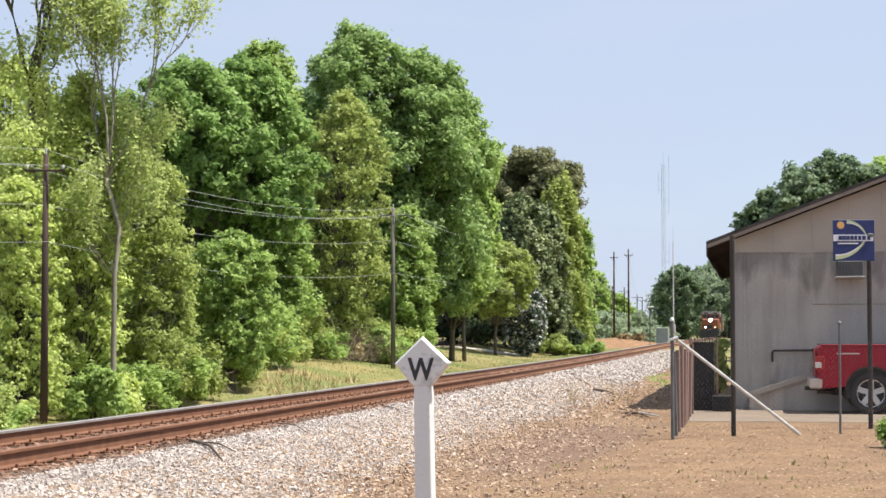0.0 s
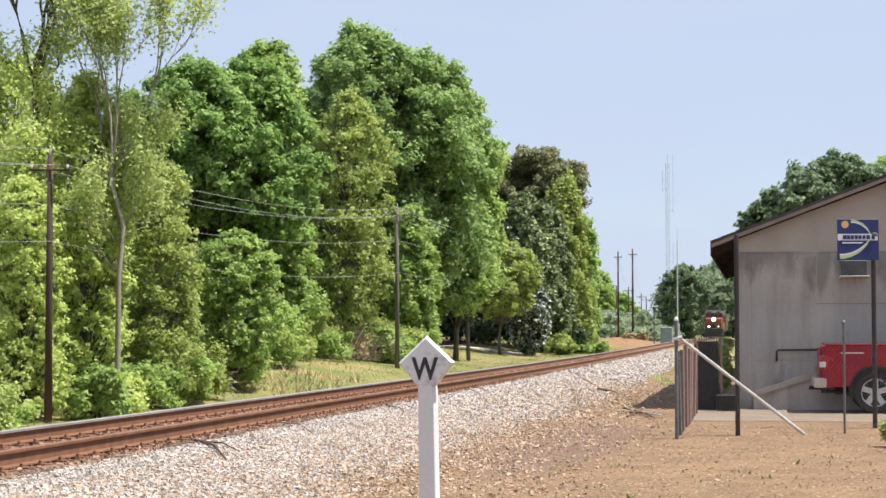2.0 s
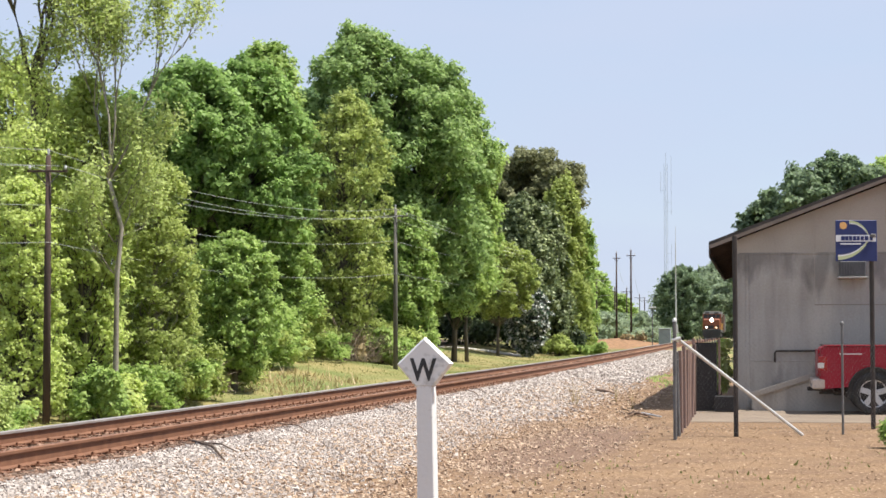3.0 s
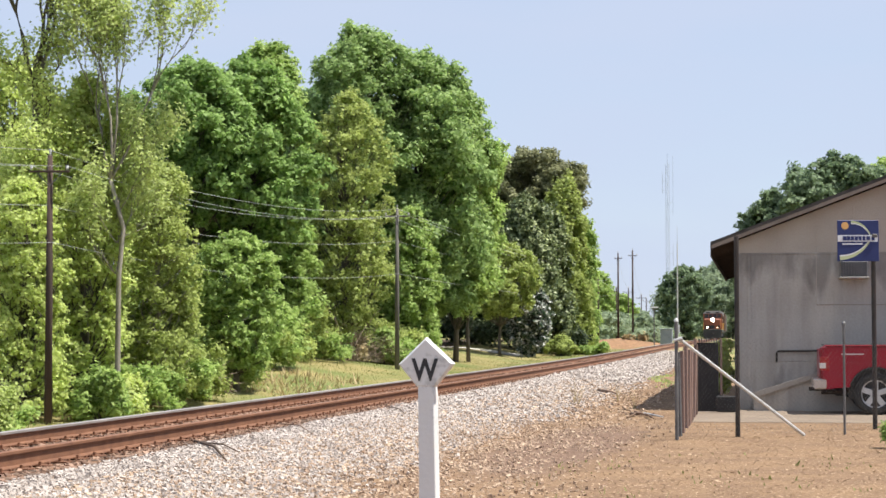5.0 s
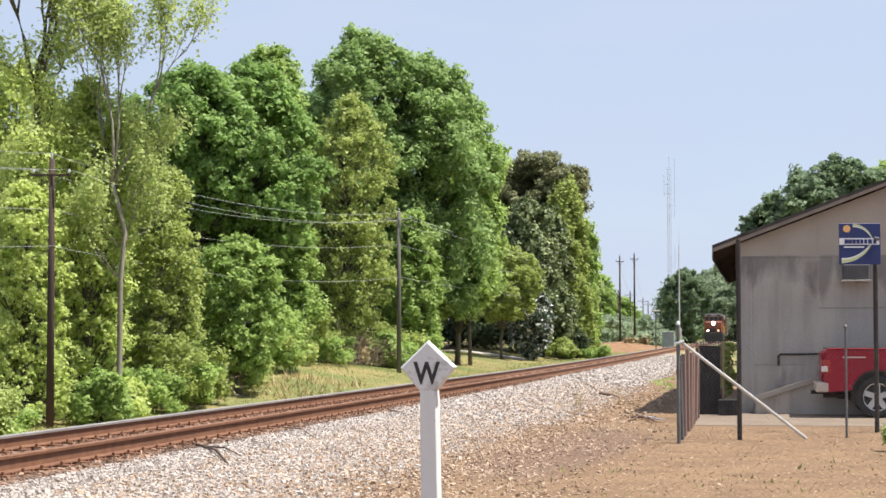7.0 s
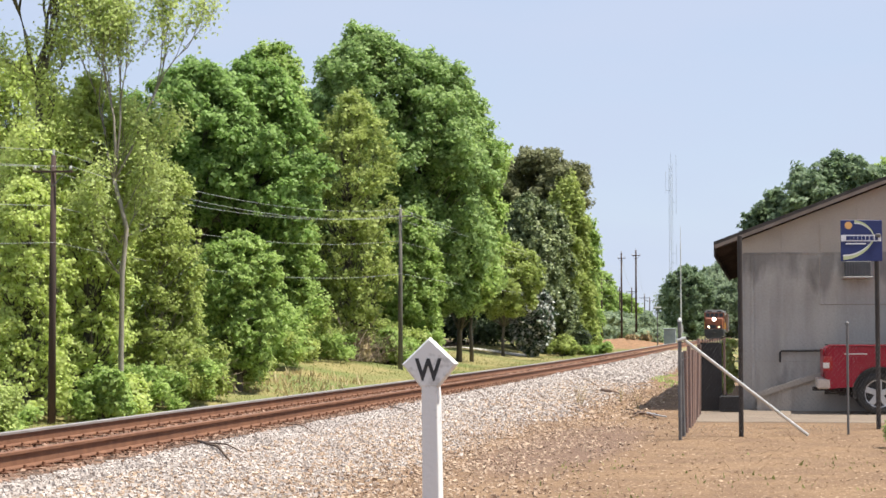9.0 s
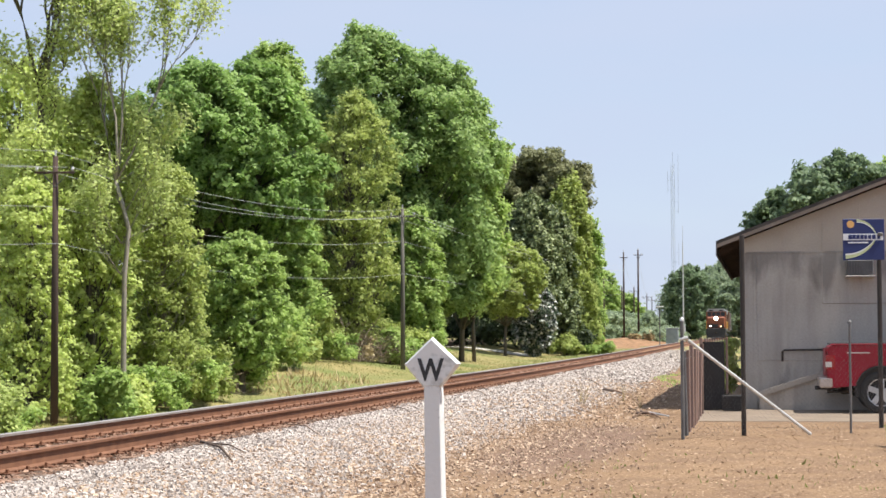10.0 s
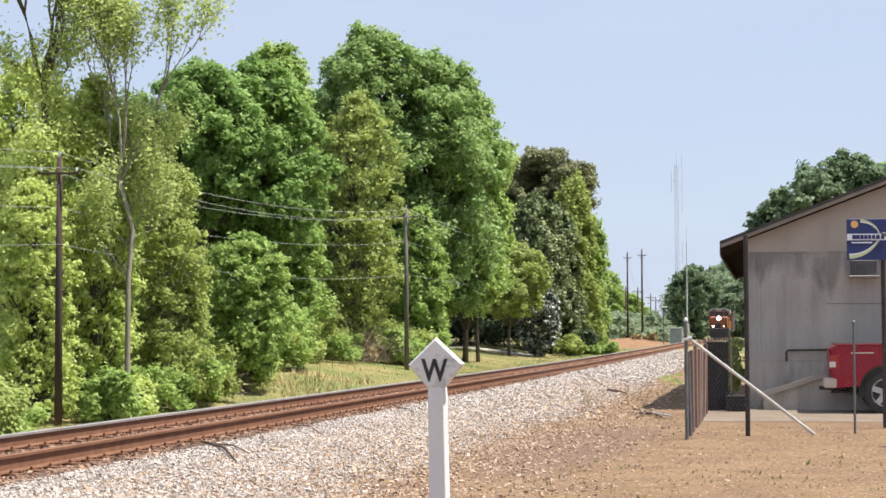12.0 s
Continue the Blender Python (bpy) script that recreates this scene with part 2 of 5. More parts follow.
def prism(bm, outline, y0, y1):
    """Outline of (x, z) points pushed from y0 to y1."""
    a = [bm.verts.new((x, y0, z)) for x, z in outline]
    b = [bm.verts.new((x, y1, z)) for x, z in outline]
    n = len(outline)
    bm.faces.new(a)
    bm.faces.new(b[::-1])
    for i in range(n):
        bm.faces.new((a[i], b[i], b[(i + 1) % n], a[(i + 1) % n]))
    bmesh.ops.recalc_face_normals(bm, faces=bm.faces)
    return bm


# ---- the lie of the land ----
def step(a, b, x):
    t = np.clip((np.asarray(x, float) - a) / (b - a), 0, 1)
    return t * t * (3 - 2 * t)


def centre(y):
    """The track's middle, across, at y metres ahead."""
    return -2.98 + 0.173 * (y - 30) - 1.5e-5 * (y - 30) * np.abs(y - 30)


def rail_z(y):
    return 0.47 + 0.31 * step(60, 210, y)


def wob(x, y):
    return (np.sin(1.3 * x + 0.7 * y) + np.sin(0.61 * x - 1.7 * y + 1.2) + np.sin(2.9 * x + 2.3 * y + 0.4) * 0.5) / 2.5


def ground_z(x, y):
    x, y = np.asarray(x, float), np.asarray(y, float)
    o = (x - centre(y)) * 0.985
    bed = rail_z(y) - 0.205
    right = 0.0 + 0.25 * step(60, 220, y) + 0.025 * wob(x, y) * step(2.6, 4, o) * (1 - step(4.5, 5.5, x - 0.16 * (y - 37)))
    left = -1.75 + 0.9 * step(76, 116, y) + 1.0 * step(120, 260, y) + 0.06 * wob(x * 0.5, y * 0.5)
    tr = step(1.35, 3.7, o) * 0.55 + 0.45 * np.clip((o - 1.35) / 2.0, 0, 1)
    tl = np.clip((-o - 1.5) / 2.4, 0, 1)
    z = bed * (1 - tr) * (o > 0) + right * tr * (o > 0) + (bed * (1 - tl) + left * tl) * (o <= 0)
    mound = 1.0 * np.exp(-(((x - centre(y) + 10.0) / 5.0) ** 2) - ((y - 232) / 16) ** 2)
    bank = 0.9 * step(12, 20, -o) * step(70, 86, y)  # the wood stands a little above the verge
    return z + mound + bank


# ---- ground ----
def build_ground():
    os_ = np.concatenate([[-2500, -1200, -600, -300, -160, -100], np.arange(-70, -8, 2.0), np.arange(-8, 6, 0.25), np.arange(6, 20, 0.5),
                          np.arange(20, 60, 4.0), [60, 100, 160, 300, 600, 1200, 2500]])
    ys = np.concatenate([[-400, -150, -60, -30, -10, 0, 5], np.arange(9, 80, 0.5), np.arange(80, 300, 4.0), [300, 340, 400, 500, 700, 1000, 1500, 2500, 4000]])
    Y, O = np.meshgrid(ys, os_, indexing="ij")
    X = centre(np.minimum(Y, 420)) + 0.16 * np.maximum(Y - 420, 0) + O
    Z = ground_z(centre(Y) + O, Y)
    V = np.stack([X, Y, Z], -1).reshape(-1, 3)
    ny, nx = Y.shape
    i = np.arange(ny * nx).reshape(ny, nx)
    F = np.stack([i[:-1, :-1], i[:-1, 1:], i[1:, 1:], i[1:, :-1]], -1).reshape(-1, 4)
    g = np_mesh("ground", V, F, M["ground"])
    o, y, x = O.ravel(), Y.ravel(), X.ravel()
    zones = {
        "ballast": 1 - step(2.8, 5.2, np.abs(o + 0.3)),
        "grass": step(3.6, 4.4, -o) * 0.9 + 0.28 * step(3.2, 5, o) * step(50, 70, y) + 0.55 * step(45, 60, y) * step(9, 14, x),
        "floor": 1.2 * step(20.5, 23.5, -o) * step(80, 92, y) * (1 - step(222, 236, y)),
        "clay": 1.25 * np.exp(-(((o + 10) / 7) ** 2) - ((y - 228) / 22) ** 2),
        "damp": 1.0 * np.exp(-(((o - 5.2 - 0.02 * (y - 25)) / 1.1) ** 2) - ((y - 27) / 7) ** 2),
        "rust": np.exp(-((o - 0.75) / 0.42) ** 2) * 0.95 + np.exp(-((o + 0.75) / 0.5) ** 2) * 0.95,
    }
    for k, v in zones.items():
        a = g.data.attributes.new(k, "FLOAT", "POINT")
        a.data.foreach_set("value", v.astype(np.float32))
    g.data.shade_smooth()
    tagged(g, "bare tan soil, crushed stone and rough grass beside a railway", "ground", kind="structure")


build_ground()


def scatter_stones(name, zones, material, label, seed):
    """Crushed stone of the trackbed: a jittered block for each."""
    rng = np.random.default_rng(seed)
    Vs = []
    cube = np.array([[x, y, z] for x in (-1, 1) for y in (-1, 1) for z in (-1, 1)], float)
    for o0, o1, y0, y1, n, s, fade in zones:
        o, y = rng.uniform(o0, o1, n), rng.uniform(y0, y1, n)
        if fade:
            keep = rng.random(n) < np.clip((o1 - o) / (o1 - fade), 0, 1) ** 1.4
            o, y = o[keep], y[keep]
        n = len(o)
        x = centre(y) + o
        size = s * np.clip(rng.lognormal(0, 0.3, n), 0.5, 1.6)
        shape = cube[None] * (1 + rng.uniform(-0.6, 0.4, (n, 8, 3))) * rng.uniform(0.55, 1.25, (n, 1, 3))
        a = rng.uniform(0, 6.28, n)
        b = rng.uniform(-0.7, 0.7, n)
        c, d = np.cos(a)[:, None], np.sin(a)[:, None]
        sx, sy, sz = shape[..., 0], shape[..., 1], shape[..., 2]
        e, f = np.cos(b)[:, None], np.sin(b)[:, None]
        sy, sz = sy * e - sz * f, sy * f + sz * e
        sx, sy = sx * c - sy * d, sx * d + sy * c
        S = np.stack([sx, sy, sz], -1) * size[:, None, None] * 0.8
        P = np.stack([x, y, ground_z(x, y) + size * 0.1], -1)
        Vs.append(P[:, None] + S)
    V = np.concatenate(Vs).reshape(-1, 3)
    q = np.array([[0, 1, 3, 2], [4, 6, 7, 5], [0, 4, 5, 1], [2, 3, 7, 6], [1, 5, 7, 3]])
    n = len(V) // 8
    F = (np.arange(n)[:, None, None] * 8 + q[None]).reshape(-1, 4)
    tagged(np_mesh(name, V, F, material), label, "ballast", kind="stuff")


def flakes(name, x, y, size, material, label, category, tall=0.0, seed=1, lift=0.01):
    """Small flat flakes, or upright blades where tall is given, on the ground."""
    rng = np.random.default_rng(seed)
    n = len(x)
    a = rng.uniform(0, 6.28, n)
    s = size * rng.lognormal(0, 0.35, n)
    z = ground_z(x, y)
    ux, uy = np.cos(a), np.sin(a)
    P = np.stack([x, y, z + lift], -1)
    U = np.stack([ux, uy, rng.uniform(-0.2, 0.2, n)], -1) * s[:, None]
    if tall:
        h = tall * rng.lognormal(0, 0.4, n)
        W = np.stack([rng.normal(0, 0.35, n) * h, rng.normal(0, 0.35, n) * h, h], -1)
        V = np.stack([P - U, P + U, P + W + U * 0.15, P + W - U * 0.15], 1)
    else:
        W = np.stack([-uy, ux, rng.uniform(-0.35, 0.5, n)], -1) * (s * rng.uniform(0.3, 0.8, n))[:, None]
        V = np.stack([P - U, P - W, P + U, P + W], 1)
        V[..., 2] = np.maximum(V[..., 2], z[:, None] + 0.004)
    F = np.arange(4 * n).reshape(n, 4)
    return tagged(np_mesh(name, V.reshape(-1, 3), F, material), label, category, kind="stuff")


# ---- railway track ----
def build_track():
    track = empty("railway_track", pose(0, 0, 0), "rusty steel railway track on worn wooden ties", "railway track", kind="structure")
    prof = [(-0.072, 0.0), (-0.072, 0.012), (-0.010, 0.028), (-0.007, 0.132), (-0.039, 0.138), (-0.040, 0.165), (-0.028, 0.172),
            (0.028, 0.172), (0.040, 0.165), (0.039, 0.138), (0.007, 0.132), (0.010, 0.028), (0.072, 0.012), (0.072, 0.0)]
    ys = np.concatenate([np.arange(2, 100, 2.0), np.arange(100, 700, 8.0)])
    n = len(prof)
    for side in (-0.754, 0.754):
        V = []
        for y in ys:
            s = 0.173 - 3e-5 * abs(y - 30)
            c = 1 / math.sqrt(1 + s * s)
            for px, pz in prof:
                w = side + px
                V.append((centre(y) + w * c, y - w * s * c, rail_z(y) - 0.172 + pz))
        i = np.arange(len(ys) - 1)[:, None] * n
        j = np.arange(n)[None]
        F = np.stack([i + j, i + (j + 1) % n, i + n + (j + 1) % n, i + n + j], -1).reshape(-1, 4)
        r = np_mesh("rail", V, F, [M["rail_rust"], M["rail_head"]], track)
        r.data.polygons.foreach_set("material_index", [1 if k % n in ((6, 7, 8) if side < 0 else ()) else 0 for k in range(len(F))])
    # ties under the rails, with plates and spikes
    bm = box((-1.28, -0.11, -0.17), (1.28, 0.11, 0.0), 0.012)
    tie = part("tie", bm, M["tie"], track)
    bm = bmesh.new()
    for side in (-0.754, 0.754):
        add_box(bm, (side - 0.17, -0.09, 0.0), (side + 0.17, 0.09, 0.018), 0.003)
    plate = part("tie_plates", bm, M["rail_rust"], track)
    bm = bmesh.new()
    for side in (-0.754, 0.754):
        for k in (-1, 1):
            add_box(bm, (side + k * 0.088 - 0.014, -0.05 * k - 0.016, 0.0), (side + k * 0.088 + 0.014, -0.05 * k + 0.016, 0.055), 0.004)
            add_box(bm, (side + k * 0.14 - 0.013, 0.05 * k - 0.015, 0.0), (side + k * 0.14 + 0.013, 0.05 * k + 0.015, 0.04), 0.004)
    spike = part("spikes", bm, M["rail_rust"], track)
    rng = np.random.default_rng(2)
    y, k = 8.0, 0
    while y < 115:
        s = 0.173 - 3e-5 * abs(y - 30)
        m = pose(float(centre(y)), y, float(rail_z(y)) - 0.192, 0, 0, -math.degrees(math.atan(s)) + rng.normal(0, 0.5))
        for src in ((tie, plate, spike) if y < 60 else (tie, plate)):
            o = src if k == 0 else new(src.name.split(".")[0], src.data)
            o.parent = track
            o.matrix_basis = m if src is not tie else m @ pose(rng.normal(0, 0.03), 0, 0)
        y += 0.5 * (1 + rng.normal(0, 0.03))
        k += 1
    return track


# ---- trees ----
def leaf_cloud(centres, radii, normals_out, n, size, rng, droop=0.0, flat=0.75):
    """Leaf sprays round clump centres; each is a small triangle."""
    n, size = int(n * 2.5), size * 0.62
    w = radii[:, 0] * radii[:, 2]
    idx = rng.choice(len(centres), n, p=w / w.sum())
    d = rng.normal(0, 1, (n, 3))
    d /= np.linalg.norm(d, axis=1)[:, None]
    rad = rng.random(n) ** 0.5 * np.clip(1.0 + 0.22 * rng.normal(0, 1, n), 0.5, 1.5)
    P = centres[idx] + d * radii[idx] * rad[:, None]
    P[:, 2] -= droop * rng.random(n) * radii[idx, 2]
    nrm = d * 0.6 + normals_out[idx] * 0.35 + rng.normal(0, 0.5, (n, 3))
    nrm[:, 2] += 0.4
    nrm /= np.linalg.norm(nrm, axis=1)[:, None]
    t = np.cross(nrm, rng.normal(0, 1, (n, 3)))
    t /= np.linalg.norm(t, axis=1)[:, None] + 1e-9
    b = np.cross(nrm, t)
    s = (size * np.clip(rng.lognormal(0, 0.25, n), 0.5, 1.6))[:, None]
    V = np.stack([P - t * s - b * s * 0.6, P + t * s - b * s * 0.55, P + b * s * (0.9 + flat) - nrm * s * 0.2], 1)
    return V.reshape(-1, 3)


def crown_width(shape, f, seed):
    """Half width of the crown at the height share f, as a share of its widest."""
    if shape == "round":
        return math.sqrt(max(0.04, 1 - abs(1.95 * f - 0.93) ** 3.4))
    if shape == "column":
        return 0.95 * (1 - f ** 5) ** 0.5 * (0.9 + 0.1 * math.sin(7 * f + seed))
    return math.sqrt(max(0.04, 1 - abs(2 * f - 1.0) ** 2.0))  # dome


def tree(name, x, y, height, width, base, n, size, leaf, bark, seed, label, shape="round", lean=0.0, clump=1.0, group="trees along the track",
         ratio=1.0, thick=1.0, drape=1.0):
    """Tapered trunk, limbs to each bough, and boughs made of leafy tufts."""
    rng = np.random.default_rng(seed)
    root = empty(name, pose(x, y, float(ground_z(x, y)) - 0.05), label, "tree", group)
    r = (0.011 * height + 0.05) * thick
    kinks = [Vector((lean * height * f + rng.normal(0, 0.02) * height * f, rng.normal(0, 0.012) * height * f, height * f)) for f in (0, 0.15, 0.3, 0.45, 0.6, 0.75, 0.9)]
    tbm = tube(kinks, [r * 1.35, r, r * 0.88, r * 0.72, r * 0.52, r * 0.32, 0.03], 8)
    br = 0.078 * (0.5 * height + width) * clump
    tall, hw = height - base, width / 2
    nb = int(1.45 * width * tall / br ** 2) + 8
    C, R, O = [], [], []
    for i in range(nb):
        f = (i + rng.random()) / nb
        inner = rng.random() < 0.2
        b = br * rng.uniform(0.6, 1.25)
        a = i * 2.4 + rng.normal(0, 0.5)
        rr = max(0.1, hw * crown_width(shape, f, seed) - 0.75 * b) * (rng.uniform(0.1, 0.6) if inner else rng.uniform(0.72, 1.06))
        zz = base + 0.5 * b + max(0.1, tall - 1.25 * b) * f
        c = np.array([lean * zz + rr * math.cos(a), rr * math.sin(a) * ratio, zz])
        out = np.array([math.cos(a), math.sin(a), 1.6 * f - 0.4])
        out /= np.linalg.norm(out)
        m = int(rng.integers(10, 18))
        d = rng.normal(0, 1, (m, 3)) + 0.55 * out + np.array([0, 0, 0.3])
        d /= np.linalg.norm(d, axis=1)[:, None]
        tr = b * rng.uniform(0.2, 0.46, (m, 1))
        C.append(c + d * b * rng.uniform(0.35, 1.15, (m, 1)) * np.array([1, 1, 0.8 * drape]))
        R.append(tr * np.array([1.0, 1.0, 0.8 * drape]) * rng.uniform(0.8, 1.25, (m, 3)))
        O.append(np.repeat(out[None], m, 0))
        j = max(1, min(5, int(zz / height * 6)))
        st = kinks[j] * 0.7 + kinks[j - 1] * 0.3
        e = Vector(c)
        if st.z > e.z:
            st = kinks[max(1, j - 1)]
        mid = st.lerp(e, 0.55) + Vector((rng.normal(0, 0.25), rng.normal(0, 0.25), -0.04 * height * rng.random()))
        rb = r * (0.34 - 0.24 * f)
        add_tube(tbm, [st, mid, e], [rb, rb * 0.6, rb * 0.22], 5)
        for q in C[-1][:3]:
            add_tube(tbm, [mid.lerp(e, 0.7), Vector(q)], [rb * 0.3, rb * 0.08 + 0.006], 4)
    part("trunk", tbm, bark, root, smooth=True)
    C, R, O = np.concatenate(C), np.concatenate(R), np.concatenate(O)
    V = leaf_cloud(C, R, O, n, size, rng, droop=1.2 * (drape - 1))
    np_mesh("crown", V, np.arange(len(V)).reshape(-1, 3), leaf, root)
    return root


def open_tree(x, y, fork, limbs, reach, depth, n, size, leaf, bark, seed, label, r, lean=(0.0, 0.0), rise=0.6, loose=0.7, flare=0.27, sides=10, side_reach=0.36):
    """A tall thin tree just coming into leaf: bare trunk, forking limbs, twigs with scattered small leaves."""
    rng = np.random.default_rng(seed)
    root = empty("tree", pose(x, y, float(ground_z(x, y)) - 0.05), label, "tree", "trees along the track")
    bm = bmesh.new()
    spots = []

    def grow(p, d, length, rad, k):
        pts = [p]
        for i in range(3):
            d = (d + Vector(rng.normal(0, 0.17, 3)) + Vector((0, 0, 0.06 * rise))).normalized()
            pts.append(pts[-1] + d * length / 3)
        add_tube(bm, pts, [rad, rad * 0.85, rad * 0.7, rad * 0.55], 6 if k > 2 else 4)
        if k <= 2:
            spots.extend(pts[1:])
        if k == 0:
            return
        for i in range(4 if k < depth else 3):
            u = pts[1 + i % 3].lerp(pts[min(3, 2 + i % 3)], rng.random())
            side = Vector(rng.normal(0, 1, 3))
            side = (side - side.dot(d) * d).normalized()
            grow(u if i else pts[-1], (d + side * rng.uniform(1.1, 2.6) * flare + Vector((0, 0, 0.25 * rise))).normalized(), length * rng.uniform(0.5, 0.72), rad * 0.52, k - 1)

    trunk = [Vector((lean[0] * f * fork + rng.normal(0, 0.2) * f, lean[1] * f * fork, fork * f)) for f in (0, 0.2, 0.4, 0.6, 0.8, 1.0)]
    add_tube(bm, trunk, [r * 1.4, r * 1.1, r, r * 0.93, r * 0.86, r * 0.8], 10)
    for i in range(limbs):
        a = 6.28 * i / limbs + rng.normal(0, 0.3)
        grow(trunk[-1], Vector((flare * math.cos(a), flare * math.sin(a), 1.0)).normalized(), reach * rng.uniform(0.8, 1.1), r * 0.6, depth)
    for i in range(sides):
        a = rng.uniform(0, 6.28)
        grow(trunk[2 + i % 4].lerp(trunk[-1], 0.35), Vector((math.cos(a), math.sin(a), 0.9)).normalized(), reach * side_reach, r * 0.24, depth - 1)
    part("trunk", bm, bark, root, smooth=True)
    C = np.array([tuple(q) for q in spots])
    R = np.full((len(C), 3), loose)
    O = np.zeros_like(C)
    O[:, 2] = 0.3
    V = leaf_cloud(C, R, O, n, size, rng)
    np_mesh("crown", V, np.arange(len(V)).reshape(-1, 3), leaf, root)
    return root


def shrub(name, x, y, w, h, n, size, leaf, seed, label, group="undergrowth shrubs", category="shrub", bark=None):
    """A low bush: stems from the ground and leaf sprays in a lumpy heap."""
    rng = np.random.default_rng(seed)
    root = empty(name, pose(x, y, float(ground_z(x, y)) - 0.03), label, category, group)
    C, R = [], []
    sbm = bmesh.new()
    for i in range(14):
        a, rr, f = rng.uniform(0, 6.28), rng.uniform(0, 0.75) * w / 2, rng.random()
        c = Vector((rr * math.cos(a), rr * math.sin(a), h * (0.2 + 0.62 * f * (1.05 - rr / w))))
        C.append(c)
        cr = rng.uniform(0.2, 0.4) * min(w, h * 1.4) * 0.6
        R.append((cr * rng.uniform(0.6, 1.3), cr * rng.uniform(0.6, 1.3), cr * rng.uniform(0.5, 1.2)))
        add_tube(sbm, [(c.x * 0.15, c.y * 0.15, 0), c * 0.6, c], [0.035, 0.022, 0.008], 4)
    part("stems", sbm, bark or M["bark"], root)
    C, R = np.array(C), np.array(R)
    out = C / (np.linalg.norm(C, axis=1)[:, None] + 1e-6)
    V = leaf_cloud(C, R, out, n, size, rng)
    V[:, 2] = np.maximum(V[:, 2], 0.02)
    np_mesh("foliage", V, np.arange(len(V)).reshape(-1, 3), leaf, root)
    return root


def build_lane():
    """Pale gravel lane and a small white shed at the back of the wood."""
    V, F = [], []
    for i in range(9):
        x = -0.4 + i * 0.95
        y = 173 - 0.3 * i
        for dy in (-2.2, 2.2):
            V.append((x, y + dy, float(ground_z(x, y + dy)) + 0.05))
    F = [(2 * i, 2 * i + 2, 2 * i + 3, 2 * i + 1) for i in range(8)]
    tagged(np_mesh("lane", V, F, M["concrete_pale"]), "pale gravel lane at the back of the wood", "lane", kind="structure")
    x, y = -3.6, 182.0
    s = empty("shed", pose(x, y, float(ground_z(x, y)) - 0.05, 0, 0, -12), "small white shed half hidden by the trees", "shed")
    part("wall", box((-1.4, -1.2, 0), (1.4, 1.2, 2.2)), M["white_paint"], s)
    part("roof", prism(bmesh.new(), [(-1.6, 2.2), (1.6, 2.2), (0, 2.95)], -1.4, 1.4), M["galv"], s)
    part("door", box((0.2, -1.23, 0.05), (1.0, -1.2, 1.95), 0.01), M["galv_dull"], s)
    x, y = 2.3, 175.5
    p = empty("sign_post", pose(x, y, float(ground_z(x, y)) - 0.05), "thin grey post beside the lane", "post")
    part("shaft", tube([(0, 0, 0), (0, 0, 3.6)], 0.05, 8), M["galv"], p)


def thicket(name, y0, dy, o_rows, n, size, leaf, seed, label):
    """A run of low woodland along the track: o_rows of (along, across, width, height)."""
    rng = np.random.default_rng(seed)
    C, R = [], []
    for yy, xx, w, h in o_rows:
        z = float(ground_z(xx, yy))
        for i in range(18):
            c = (xx + rng.uniform(-w, w) / 2, yy + rng.uniform(-dy, dy) / 2, z + h * rng.uniform(0.08, 0.95))
            C.append(c)
            cr = rng.uniform(0.12, 0.24) * w
            R.append((cr, cr, min(cr, h * 0.2)))
    C, R = np.array(C), np.array(R)
    out = np.zeros_like(C)
    out[:, 2] = 1
    V = leaf_cloud(C, R, out, n, size, rng)
    V[:, 2] = np.maximum(V[:, 2], ground_z(V[:, 0], V[:, 1]) + 0.02)
    return tagged(np_mesh(name, V, np.arange(len(V)).reshape(-1, 3), leaf), label, "undergrowth", kind="stuff")


def dead_brush(x, y, height, width, seed, label):
    """A tangle of bare arching branches fallen against the wood's edge."""
    rng = np.random.default_rng(seed)
    bm = bmesh.new()
    for i in range(70):
        p = Vector((rng.uniform(-0.5, 0.5) * width, rng.uniform(-0.6, 0.6), 0))
        d = Vector((rng.normal(0, 0.7), rng.normal(0, 0.3), 1.0)).normalized()
        h = height * rng.uniform(0.35, 1.0)
        pts = [p]
        for k in range(5):
            d = (d + Vector((rng.normal(0.05, 0.22), rng.normal(0, 0.12), -0.16))).normalized()
            pts.append(pts[-1] + d * h / 4)
        r = rng.uniform(0.012, 0.035)
        pts = [Vector((q.x, q.y, max(q.z, 0.0))) for q in pts]
        add_tube(bm, pts, [r, r * 0.9, r * 0.75, r * 0.6, r * 0.45, r * 0.25], 4)
        for k in range(3):
            q = pts[2 + k]
            add_tube(bm, [q, q + Vector(rng.normal(0, 0.35, 3))], [r * 0.45, 0.004], 3)
    ob = part("dead_brush", bm, M["deadwood"])
    ob.matrix_basis = pose(x, y, float(ground_z(x, y)) - 0.02)
    tagged(ob, label, "dead branches", "dead brush")


